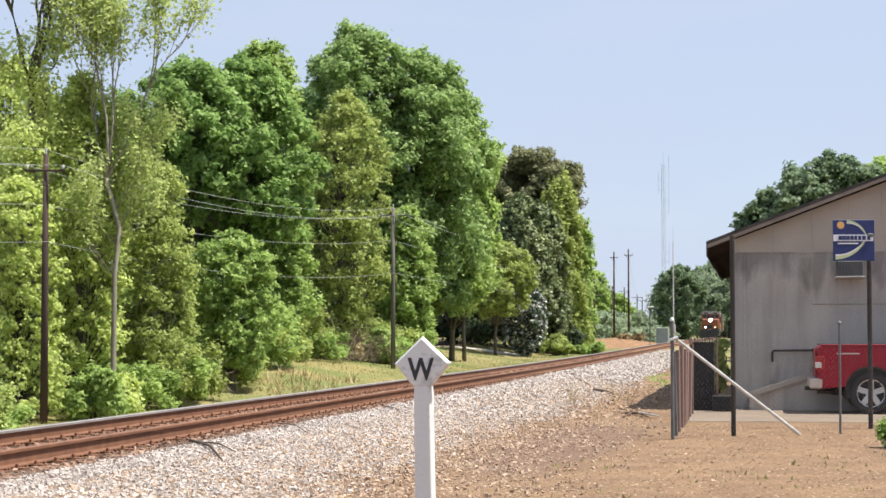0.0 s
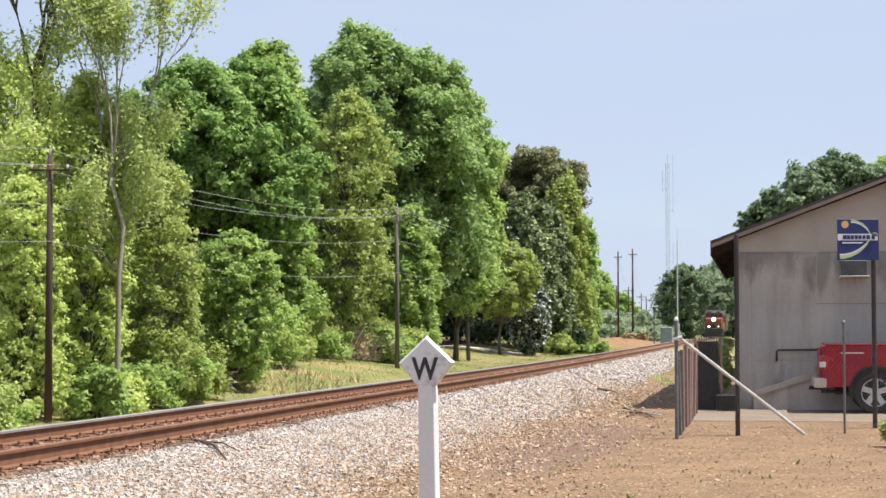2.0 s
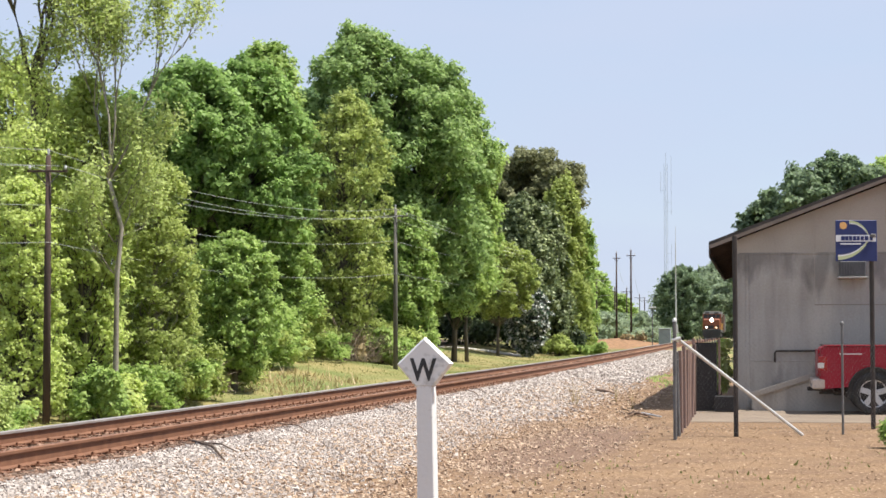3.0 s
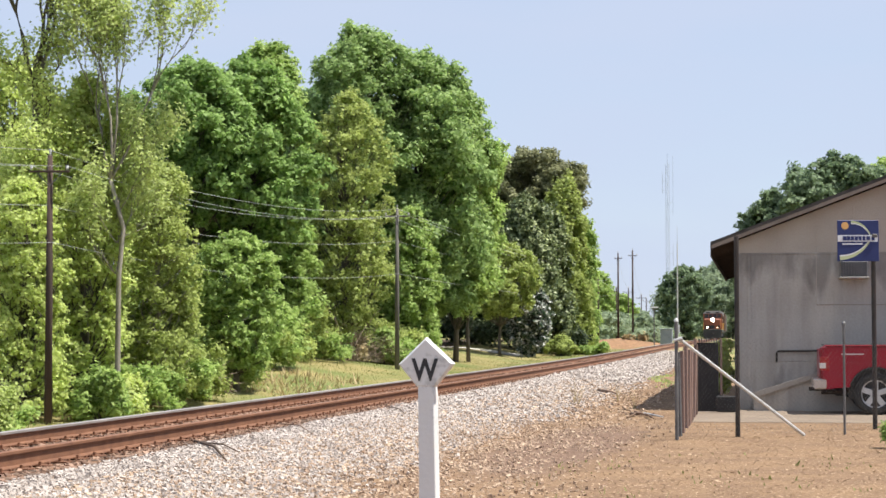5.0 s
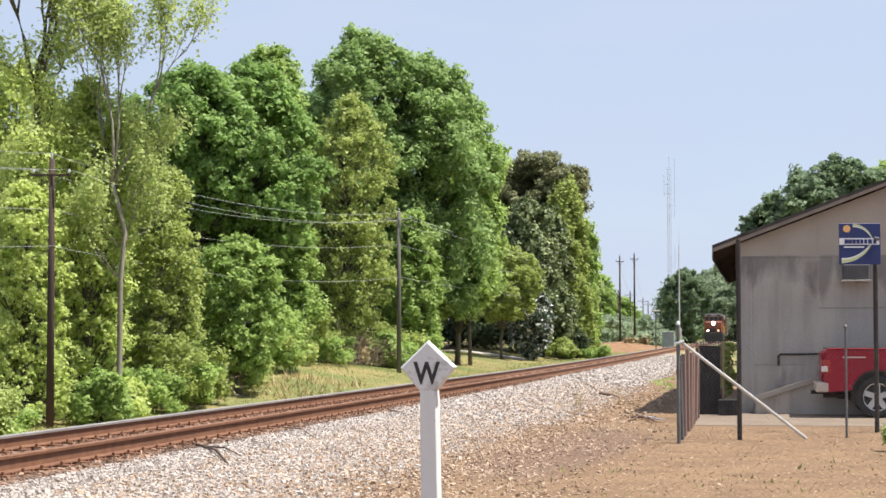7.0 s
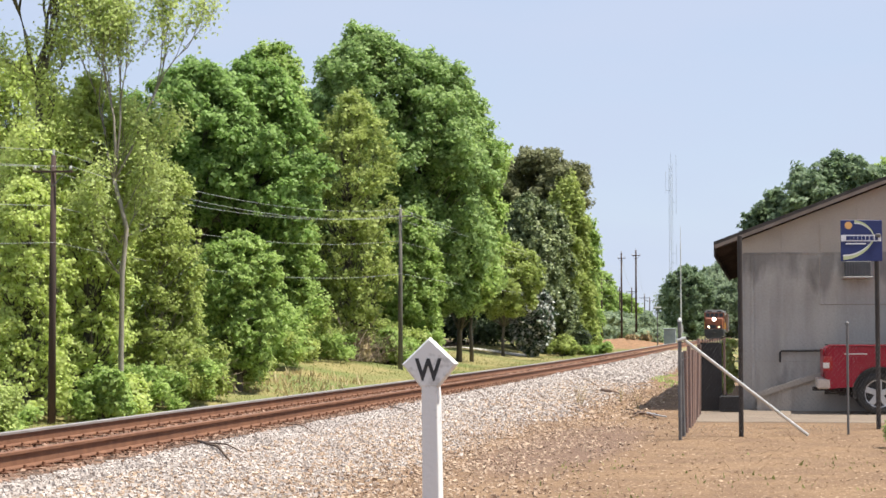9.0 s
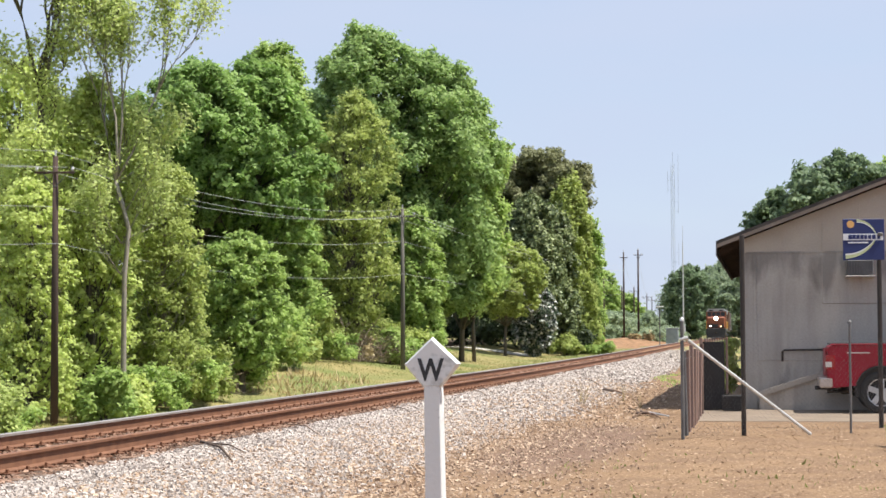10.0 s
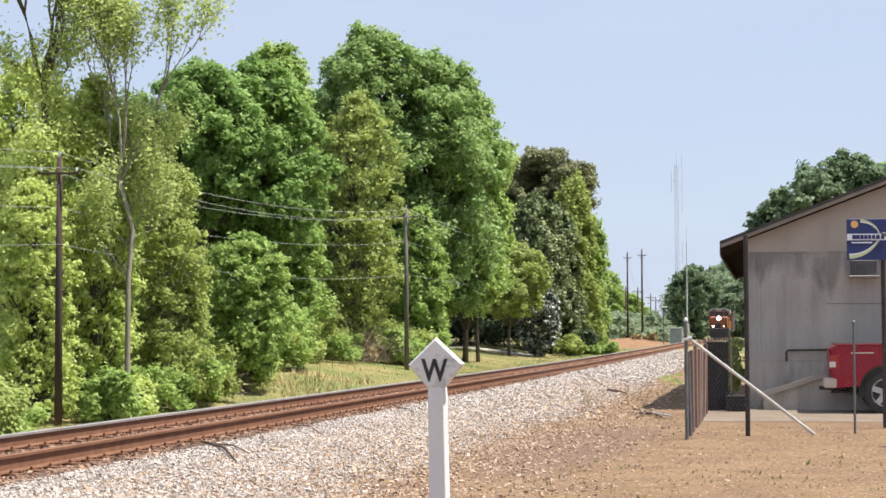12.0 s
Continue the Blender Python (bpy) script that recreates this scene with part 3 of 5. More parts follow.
def build_woods():
    B, BP = M["bark"], M["bark_pale"]
    # the two thin ones, barely in leaf
    open_tree(-16.2, 74.5, 13.0, 4, 3.4, 4, 7400, 0.10, M["leaf_bright"], B, 11, "tall thin tree with sparse fresh yellow-green leaves", 0.19, (0.006, 0.0), 0.9, 0.85, 0.34)
    open_tree(-12.85, 74, 9.4, 4, 3.9, 4, 8000, 0.092, M["leaf_pale"], BP, 12, "slender pale-barked tree, barely in leaf", 0.105, (-0.004, 0.0), 1.5, 0.7, 0.10, 14, 0.45)
    # x, y, height, width, base, leaves, size
    tree("tree", -18.2, 80, 14.6, 7.0, 0.5, 15000, 0.115, M["leaf_bright"], B, 10, "dense yellow-green young tree below the thin tall one", "column", clump=0.75)
    tree("tree", -12.0, 79, 10.4, 4.4, 0.5, 8500, 0.095, M["leaf_olive"], BP, 7, "olive-green young tree with open foliage", "column")
    tree("tree", -14.8, 110, 17.8, 9.2, 8.6, 25000, 0.17, M["leaf_lush"], B, 13, "dense leafy green broadleaf tree", "round")
    tree("tree", -11.8, 111, 18.2, 9.2, 5.8, 26000, 0.17, M["leaf_lush"], B, 6, "dense green broadleaf tree", "round")
    tree("tree", -10.7, 114, 19.6, 5.8, 4.0, 18000, 0.17, M["leaf_mid"], B, 14, "tall dense green broadleaf tree", "dome")
    tree("tree", -9.8, 143, 20.5, 9.0, 2.0, 13000, 0.22, M["leaf_deep"], B, 5, "tall dark green tree at the back of the wood", "round")
    tree("tree", -15.0, 132, 17.0, 11.0, 1.0, 14000, 0.22, M["leaf_deep"], B, 4, "dark green tree at the back of the wood", "round")
    tree("tree", -5.7, 136, 24.0, 11.0, 2.0, 34000, 0.19, M["leaf_dark"], B, 15, "tall dark green broadleaf tree with a rounded crown", "round")
    tree("tree", -1.8, 139, 23.0, 11.8, 3.0, 33000, 0.19, M["leaf_dark"], B, 3, "tall dark green broadleaf tree in the wood", "round")
    tree("tree", 0.9, 142, 21.3, 8.2, 4.8, 25000, 0.19, M["leaf_mid"], B, 16, "tall leafy green tree hung with vines", "column", thick=0.6, drape=1.5)
    tree("tree", 1.9, 145, 18.0, 4.6, 5.2, 11000, 0.18, M["leaf_bright"], B, 9, "leafy bright green tree draped in vines", "column", thick=0.5, drape=1.6)
    tree("tree", -6.2, 121, 17.4, 6.2, 1.5, 12000, 0.13, M["leaf_olive"], B, 17, "olive-green tree with thin open foliage", "round", clump=0.8)
    tree("tree", 9.3, 192, 20.7, 12.4, 12.0, 24000, 0.2, M["leaf_pine"], B, 18, "dark brownish-green pine with a domed crown", "dome")
    tree("tree", 12.0, 186, 17.4, 6.0, 0.5, 15000, 0.19, M["leaf_olive"], B, 19, "vine-covered green tree beside the pine", "column", drape=1.6)
    tree("tree", -9.7, 88, 7.6, 4.2, 0.8, 13000, 0.115, M["leaf_mid"], B, 20, "small bright green broadleaf tree", "round")
    tree("tree", -9.4, 113, 9.6, 4.6, 0.2, 13000, 0.13, M["leaf_mid"], B, 21, "young bright green tree in the wood's edge", "column")
    tree("tree", 4.9, 165, 10.2, 7.0, 3.4, 12000, 0.14, M["leaf_olive"], B, 22, "small yellow-green tree with a thin trunk and open foliage", "round", thick=0.75, clump=0.8)
    tree("tree", 7.6, 170, 7.0, 4.4, 0.2, 10000, 0.16, M["leaf_silver"], B, 23, "dark glossy evergreen with white glints put into its leaf colours", "dome")
    tree("tree", -2.3, 131, 10.8, 4.6, 0.4, 13000, 0.15, M["leaf_mid"], B, 24, "leafy green tree in the wood's edge", "column", drape=1.3)
    tree("tree", 7.6, 176, 15.0, 7.6, 3.8, 19000, 0.19, M["leaf_vine"], B, 25, "dark vine-hung tree with glinting leaves before the pine", "column", drape=1.3)
    tree("tree", 10.3, 184, 14.0, 6.0, 1.0, 11000, 0.19, M["leaf_vine"], B, 70, "olive-green vine-hung tree before the pine", "column", drape=1.5)
    tree("tree", 14.0, 188, 13.6, 3.6, 0.2, 11000, 0.17, M["leaf_mid"], B, 71, "bright green vine-draped tree at the wood's end", "column", drape=1.6)
    tree("tree", -20.5, 98, 12.8, 8.5, 1.0, 18000, 0.15, M["leaf_bright"], B, 26, "bright green tree behind the sparse ones", "column")
    tree("tree", -25.5, 104, 13.4, 8.5, 1.0, 12000, 0.16, M["leaf_bright"], B, 27, "green tree at the end of the wood", "column")
    tree("tree", -16.4, 98, 12.0, 6.4, 0.5, 13000, 0.14, M["leaf_bright"], B, 28, "bright green young tree in the thicket", "column")
    tree("tree", -14.4, 75.5, 13.8, 4.4, 0.3, 13500, 0.108, M["leaf_bright"], B, 29, "bright yellow-green young tree near the utility pole", "column", clump=0.75)
    tree("tree", -11.8, 98, 6.2, 5.0, 0.3, 9000, 0.14, M["leaf_deep"], B, 8, "dark green tree in the thicket", "column")
    tree("tree", -16.0, 71.5, 9.4, 4.4, 0.3, 10000, 0.10, M["leaf_bright"], B, 2, "leafy bright green young tree beside the utility pole", "column", clump=0.75)
    # the deep wood behind the lane
    tree("tree", -3.0, 204, 17.0, 10.5, 0.4, 13000, 0.24, M["leaf_deep"], B, 91, "dense dark green tree behind the lane", "column")
    tree("tree", 3.2, 206, 16.0, 10.5, 0.4, 13000, 0.24, M["leaf_deep"], B, 92, "dense dark green tree behind the lane", "column")
    tree("tree", 2.4, 186, 13.0, 9.0, 4.6, 13000, 0.2, M["leaf_deep"], B, 93, "dark green tree shading the lane", "round")
    tree("tree", -3.0, 176, 14.0, 7.0, 4.4, 12000, 0.2, M["leaf_dark"], B, 94, "dark green tree beside the lane", "round")
    # behind the building
    tree("tree", 22.1, 105, 11.7, 7.8, 2.0, 26000, 0.16, M["leaf_oak"], B, 30, "rounded dark green tree behind the grey building", "round", group="trees behind the building")
    tree("tree", 18.7, 107, 9.7, 4.6, 2.0, 10000, 0.15, M["leaf_oak"], B, 31, "smaller dark green tree behind the grey building", "dome", group="trees behind the building")
    tree("tree", 25.0, 107, 11.5, 7.4, 2.0, 18000, 0.16, M["leaf_mid"], B, 32, "green tree behind the grey building", "round", group="trees behind the building")
    # far off
    far = "far trees by the railway"
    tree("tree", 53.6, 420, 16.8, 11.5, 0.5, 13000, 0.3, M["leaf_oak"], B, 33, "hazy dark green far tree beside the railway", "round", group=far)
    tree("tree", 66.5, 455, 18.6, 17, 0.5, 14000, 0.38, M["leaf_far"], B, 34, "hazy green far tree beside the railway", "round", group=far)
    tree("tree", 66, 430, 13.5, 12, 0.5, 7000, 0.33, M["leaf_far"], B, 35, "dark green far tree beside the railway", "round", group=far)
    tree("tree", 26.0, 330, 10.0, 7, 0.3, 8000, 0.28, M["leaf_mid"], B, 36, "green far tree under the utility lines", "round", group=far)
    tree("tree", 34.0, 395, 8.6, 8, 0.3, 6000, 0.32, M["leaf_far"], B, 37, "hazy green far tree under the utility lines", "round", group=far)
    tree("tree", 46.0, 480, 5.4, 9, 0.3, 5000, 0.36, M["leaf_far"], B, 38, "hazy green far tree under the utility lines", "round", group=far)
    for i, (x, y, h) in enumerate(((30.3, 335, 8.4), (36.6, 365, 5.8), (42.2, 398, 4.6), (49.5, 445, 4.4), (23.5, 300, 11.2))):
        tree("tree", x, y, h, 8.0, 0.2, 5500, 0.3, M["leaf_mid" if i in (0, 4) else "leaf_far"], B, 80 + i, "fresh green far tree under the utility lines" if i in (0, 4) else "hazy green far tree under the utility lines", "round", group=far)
    # undergrowth
    dead_brush(-6.5, 118, 3.4, 3.6, 120, "bare grey-brown branches fallen against the wood's edge")
    dead_brush(-5.0, 121.0, 2.6, 2.2, 121, "dry brown brushwood at the wood's edge")
    dead_brush(-11.2, 83.0, 2.2, 1.6, 122, "dry tan brushwood in the thicket")
    shrub("shrub", -12.9, 71, 2.2, 2.6, 5000, 0.11, M["leaf_mid"], 41, "green shrub beside the track")
    shrub("shrub", -15.0, 62, 2.8, 2.2, 4000, 0.09, M["leaf_pale"], 42, "pale grey-green shrub beside the track")
    shrub("shrub", -11.8, 80, 3.6, 6.2, 6500, 0.12, M["leaf_olive"], 43, "olive-green tall shrub in the thicket")
    shrub("shrub", -12.2, 73, 2.0, 2.2, 3500, 0.11, M["leaf_bright"], 44, "low bright green shrub in the thicket")
    shrub("shrub", -10.0, 95, 3.6, 3.0, 4500, 0.13, M["leaf_olive"], 45, "olive-green shrub in the thicket")
    shrub("shrub", -3.4, 128, 4.5, 3.0, 3500, 0.15, M["leaf_olive"], 46, "brownish olive shrub at the wood's edge")
    shrub("shrub", -4.0, 122, 2.6, 2.8, 3000, 0.15, M["leaf_mid"], 47, "green shrub at the wood's edge")
    shrub("shrub", 11.0, 178, 4.6, 2.0, 5000, 0.16, M["leaf_olive"], 48, "olive-green shrub before the vine-covered tree")
    shrub("shrub", 14.3, 182, 3.4, 1.5, 4000, 0.15, M["leaf_mid"], 49, "low green shrub before the vine-covered tree")
    shrub("shrub", -6.1, 121, 4.0, 2.0, 2500, 0.14, M["drygrass"], 62, "dry brown brush at the wood's edge")
    thicket("undergrowth", 70, 3, [(64, -15.8, 3.0, 1.4), (73, -13.2, 2.4, 1.8), (76, -12.2, 2.6, 1.8), (80, -11.0, 2.6, 1.9)], 7000, 0.1, M["leaf_mid"], 54,
            "green undergrowth along the wood's edge")
    thicket("undergrowth", 80, 4, [(76, -17.5, 5, 4), (82, -11.0, 3.0, 2.4), (90, -10.2, 3.0, 2.4), (102, -9.8, 3.6, 2.4), (112, -9.2, 4, 3.0), (119, -8.6, 3.4, 2.6), (124, -7.6, 3.4, 2.6), (128, -6.0, 3.4, 2.4), (132, -4.4, 3.4, 2.4), (136, -2.8, 3.4, 2.2)], 20000, 0.11, M["leaf_olive"], 55,
            "olive-green undergrowth along the wood's edge")
    thicket("undergrowth", 120, 4, [(116, -7.4, 3, 1.6), (124, -3.0, 3, 2.0), (128, -2.0, 3, 2.2), (110, -10.4, 3, 2.4), (100, -11.4, 3, 3.0), (93, -11.0, 3, 2.6)], 14000, 0.11, M["leaf_mid"], 58,
            "green brambles and saplings at the foot of the wood")
    thicket("undergrowth", 90, 5, [(95, -26, 8, 6), (94, -20, 8, 5), (96, -14.5, 7, 5), (104, -10, 6, 4)], 14000, 0.17, M["leaf_mid"], 51,
            "dense green undergrowth below the trees")
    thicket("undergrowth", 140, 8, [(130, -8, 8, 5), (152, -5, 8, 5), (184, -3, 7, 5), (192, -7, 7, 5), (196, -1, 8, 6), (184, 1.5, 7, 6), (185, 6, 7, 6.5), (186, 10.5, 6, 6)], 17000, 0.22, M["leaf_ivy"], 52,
            "undergrowth with the deep shade of the wood put into its dark leaf colour")
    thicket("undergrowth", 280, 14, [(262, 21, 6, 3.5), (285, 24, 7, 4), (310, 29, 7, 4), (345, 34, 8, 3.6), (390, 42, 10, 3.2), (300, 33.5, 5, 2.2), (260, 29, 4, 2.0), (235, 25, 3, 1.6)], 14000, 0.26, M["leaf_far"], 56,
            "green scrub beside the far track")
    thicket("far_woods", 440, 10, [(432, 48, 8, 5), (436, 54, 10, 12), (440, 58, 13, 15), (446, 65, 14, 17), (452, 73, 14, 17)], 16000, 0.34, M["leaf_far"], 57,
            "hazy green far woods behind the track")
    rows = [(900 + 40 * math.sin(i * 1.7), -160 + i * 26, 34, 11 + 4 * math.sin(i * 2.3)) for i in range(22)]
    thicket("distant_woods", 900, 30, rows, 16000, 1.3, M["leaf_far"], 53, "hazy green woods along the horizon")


# ---- utility poles and wires ----
def utility_pole(x, y, height, arms, wood, label, r=0.14, lean=0.0):
    root = empty("utility_pole", pose(x, y, float(ground_z(x, y)) - 0.1, 0, lean, 0), label, "utility pole", "utility poles along the track")
    part("shaft", tube([(0, 0, 0), (0, 0, height * 0.5), (0, 0, height)], [r * 1.15, r, r * 0.75], 10), wood, root, smooth=True)
    for h, half in arms:
        arm = part("crossarm", box((-half, -0.18, h - 0.04), (half, -0.10, h + 0.04), 0.008), wood, root)
        for k in (-1, 1):
            bm = bmesh.new()
            add_tube(bm, [(k * half * 0.88, -0.14, h + 0.06), (k * half * 0.88, -0.14, h + 0.12), (k * half * 0.88, -0.14, h + 0.22)], [0.03, 0.06, 0.045], 8)
            part("insulator", bm, M["galv"], arm, "pale glazed insulator")
            part("brace", tube([(k * half * 0.6, -0.12, h - 0.05), (0, -0.1, h - 0.55)], 0.02, 5), M["galv_dull"], root)
    part("top_pin", tube([(0, 0, height), (0, 0, height + 0.14), (0, 0, height + 0.24)], [0.03, 0.05, 0.04], 8), M["galv"], root)
    return root


def wire(a, b, sag, r=0.010, label="thin dark overhead wire between poles"):
    pts = []
    for i in range(25):
        f = i / 24
        p = Vector(a).lerp(Vector(b), f)
        p.z -= sag * 4 * f * (1 - f)
        pts.append(p)
    tagged(part("overhead_wire", tube(pts, r, 4), M["wire"]), label, "wire", "overhead wires")


def build_poles():
    near, mid, off, last = (-14.58, 69.5), (-2.9, 117.0), (-26.5, 24.0), (22.0, 240.0)
    utility_pole(*near, 10.05, [(9.44, 0.75)], M["pole_wood"], "dark creosoted wooden utility pole beside the trees", r=0.13)
    utility_pole(*mid, 10.1, [(9.62, 0.8)], M["pole_grey"], "slim weathered wooden utility pole on the grass verge", r=0.13)
    utility_pole(*off, 10.35, [(9.72, 0.75)], M["pole_wood"], "dark creosoted wooden utility pole beside the trees", r=0.14)
    # wire heights at each pole: crossarm ends, top and two low cables
    zo = zn = (7.82, 7.82, 8.42, 6.37, 5.0)
    zm = (8.98, 8.98, 9.4, 7.4, 5.35)
    zl = (9.6, 9.6, 10.2, 8.4, 6.6)
    for (ax, ay), za, (bx, by), zb in ((off, zo, near, zn), (near, zn, mid, zm), (mid, zm, last, zl)):
        for d, h0, h1 in zip((0.66, -0.66, 0, -0.1, 0.1), za, zb):
            wire((ax + d, ay - 0.14, h0), (bx + d * 0.7, by - 0.14, h1), 0.9 if h0 > 7.8 else 0.7)
    far = [(22.25, 240, 11.2, 0.5), (23.9, 238, 11.4, 0.55), (19.45, 237, 8.4, 0), (26.6, 290, 8.6, 0.4), (31.4, 320, 9.2, 1.0), (40.5, 386, 9.2, 1.1), (45.2, 420, 9.0, 1.0), (52.3, 465, 9.6, 1.0)]
    for x, y, h, arm in far:
        utility_pole(x, y, h, [(h - 0.7, arm)] if arm else [], M["pole_wood"], "far dark wooden utility pole beside the railway", r=0.12)
    for a, b in zip(far, far[4:]):
        wire((a[0], a[1], a[2] + 0.2), (b[0], b[1], b[2] + 0.2), 0.9, 0.015)


# ---- whistle post ----
def build_whistle_post():
    x, y = -0.130, 14.6
    z = float(ground_z(x, y))
    root = empty("whistle_post", pose(x, y, z - 0.1, 0, 0, -13), "white wooden whistle post with a black letter W", "sign")
    top = 1.6 - 0.026 - z + 0.1
    half, cz = 0.218, top - 0.212
    neck = cz - 0.172

    def soften(bm, d):
        bmesh.ops.bevel(bm, geom=[e for e in bm.edges if abs(e.verts[0].co.y - e.verts[1].co.y) < 1e-4], offset=d, segments=1, affect="EDGES")
        return bm

    # a stout shaft, and the diamond head nailed to its front
    bm = soften(prism(bmesh.new(), [(-0.052, 0), (0.088, 0), (0.064, neck - 0.06), (0.056, neck + 0.03), (-0.062, neck + 0.03), (-0.062, neck - 0.06)], -0.043, 0.10), 0.007)
    part("shaft", bm, M["white_paint"], root)
    bm = soften(prism(bmesh.new(), [(0.068, neck), (half, cz + 0.010), (0.0, top), (-half, cz + 0.005), (-0.068, neck)], -0.047, 0.04), 0.013)
    part("head", bm, M["white_paint"], root)
    cu = bpy.data.curves.new("letter", "FONT")
    cu.body = "W"
    cu.size, cu.align_x, cu.align_y = 0.225, "CENTER", "CENTER"
    cu.extrude, cu.offset = 0.0015, 0.006
    tmp = new("letter_curve", cu)
    tmp.data.space_character = 1
    me = bpy.data.meshes.new_from_object(tmp)
    bpy.data.objects.remove(tmp)
    me.transform(Matrix.Diagonal((0.84, 1.05, 1, 1)))
    w = obj("letter", me, M["black_paint"], root, "black painted capital W")
    w.matrix_basis = pose(-0.006, -0.049, cz - 0.046, 90, 0, 0)
    return root


# ---- grey building ----
def wall_material():
    """Grey render with paler patches and dark runs of rain stain below the gable."""
    m = mat("wall_render", (0.33, 0.307, 0.276), (0.475, 0.445, 0.402), 0.7, 0.9, bump=0.25, fine=24)
    nt = m.node_tree
    N, L = nt.nodes.new, nt.links.new
    bsdf = nt.nodes["Principled BSDF"]
    base = bsdf.inputs["Base Color"].links[0].from_socket
    co = N("ShaderNodeTexCoord")
    mp = N("ShaderNodeMapping")
    mp.inputs["Scale"].default_value = (1.0, 1.0, 0.10)
    L(co.outputs["Object"], mp.inputs["Vector"])
    col = base
    for scale, lo, hi, tint in ((2.2, 0.50, 0.68, (0.78, 0.77, 0.76)), (9.0, 0.50, 0.75, (0.9, 0.9, 0.9)), (0.9, 0.52, 0.66, (1.16, 1.14, 1.1))):
        n = N("ShaderNodeTexNoise")
        n.inputs["Scale"].default_value, n.inputs["Detail"].default_value = scale, 5
        L(mp.outputs[0], n.inputs["Vector"])
        r = N("ShaderNodeValToRGB")
        e = r.color_ramp.elements
        e[0].position, e[0].color, e[1].position, e[1].color = lo, (1, 1, 1, 1), hi, (*tint, 1)
        L(n.outputs["Fac"], r.inputs[0])
        x = N("ShaderNodeMix")
        x.data_type, x.blend_type = "RGBA", "MULTIPLY"
        x.inputs[0].default_value = 0.8
        L(col, x.inputs[6])
        L(r.outputs[0], x.inputs[7])
        col = x.outputs[2]
    # dark mould blotches spreading down from the joint under the gable
    sep = N("ShaderNodeSeparateXYZ")
    L(co.outputs["Object"], sep.inputs[0])
    band = N("ShaderNodeMapRange")
    for k, v in zip((1, 2, 3, 4), (2.2, 3.15, 0.0, 0.24)):
        band.inputs[k].default_value = v
    L(sep.outputs["Z"], band.inputs[0])
    mp2 = N("ShaderNodeMapping")
    mp2.inputs["Scale"].default_value = (1.0, 1.0, 0.35)
    L(co.outputs["Object"], mp2.inputs["Vector"])
    n = N("ShaderNodeTexNoise")
    n.inputs["Scale"].default_value, n.inputs["Detail"].default_value = 1.9, 7
    L(mp2.outputs[0], n.inputs["Vector"])
    add = N("ShaderNodeMath")
    L(n.outputs["Fac"], add.inputs[0])
    L(band.outputs[0], add.inputs[1])
    r = N("ShaderNodeValToRGB")
    e = r.color_ramp.elements
    e[0].position, e[0].color, e[1].position, e[1].color = 0.60, (1, 1, 1, 1), 0.74, (0.5, 0.5, 0.51, 1)
    L(add.outputs[0], r.inputs[0])
    x = N("ShaderNodeMix")
    x.data_type, x.blend_type = "RGBA", "MULTIPLY"
    x.inputs[0].default_value = 0.85
    L(col, x.inputs[6])
    L(r.outputs[0], x.inputs[7])
    col = x.outputs[2]
    L(col, bsdf.inputs["Base Color"])
    return m


M["wall"] = wall_material()
M["wall_top"] = mat("gable_boards", (0.33, 0.295, 0.25), (0.45, 0.405, 0.345), 1.0, 0.9, bump=0.25, fine=30)
M["roofing"] = mat("roofing", (0.03, 0.028, 0.026), (0.09, 0.08, 0.07), 3, 0.9, bump=0.5)
M["fascia"] = mat("fascia_wood", (0.16, 0.13, 0.105), (0.33, 0.275, 0.225), 2, 0.9, bump=0.3)
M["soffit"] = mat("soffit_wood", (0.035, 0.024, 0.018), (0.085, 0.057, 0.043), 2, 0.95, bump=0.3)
M["sign_blue"] = mat("sign_blue", (0.010, 0.018, 0.09), (0.014, 0.03, 0.14), 3, 0.5, bump=0)
M["sign_white"] = mat("sign_white", (0.6, 0.62, 0.66), (0.75, 0.76, 0.78), 3, 0.5, bump=0)
M["sign_green"] = mat("sign_green", (0.36, 0.42, 0.2), (0.55, 0.6, 0.38), 3, 0.5, bump=0)
M["sign_yellow"] = mat("sign_yellow", (0.6, 0.32, 0.1), (0.7, 0.42, 0.16), 3, 0.5, bump=0)
M["ac_white"] = mat("ac_casing", (0.34, 0.32, 0.29), (0.52, 0.5, 0.46), 3, 0.6, bump=0.1)
M["ac_dark"] = mat("ac_grille", (0.05, 0.05, 0.055), (0.13, 0.13, 0.13), 3, 0.6, bump=0.1)
# near-black colour that stands in for shade beside the building
M["shade_panel"] = mat("dark_screen", (0.010, 0.010, 0.011), (0.03, 0.028, 0.028), 3, 0.9, bump=0.4)
M["red"] = mat("red_car_paint", (0.24, 0.003, 0.017), (0.305, 0.005, 0.024), 1.5, 0.4, bump=0, coat=0.25, spec=0.3)
M["rubber"] = mat("rubber", (0.012, 0.012, 0.012), (0.035, 0.034, 0.033), 5, 0.85, bump=0.2)
M["alloy"] = mat("alloy", (0.42, 0.42, 0.42), (0.62, 0.62, 0.62), 3, 0.35, 0.7, bump=0)
M["chrome"] = mat("chrome", (0.6, 0.6, 0.6), (0.75, 0.75, 0.75), 3, 0.15, 1.0, bump=0)
M["lamp_white"] = mat("lamp_lens_pale", (0.55, 0.5, 0.46), (0.7, 0.66, 0.62), 3, 0.3, bump=0)
M["lamp_red"] = mat("lamp_lens_red", (0.28, 0.006, 0.01), (0.34, 0.01, 0.012), 3, 0.2, bump=0, coat=0.5)
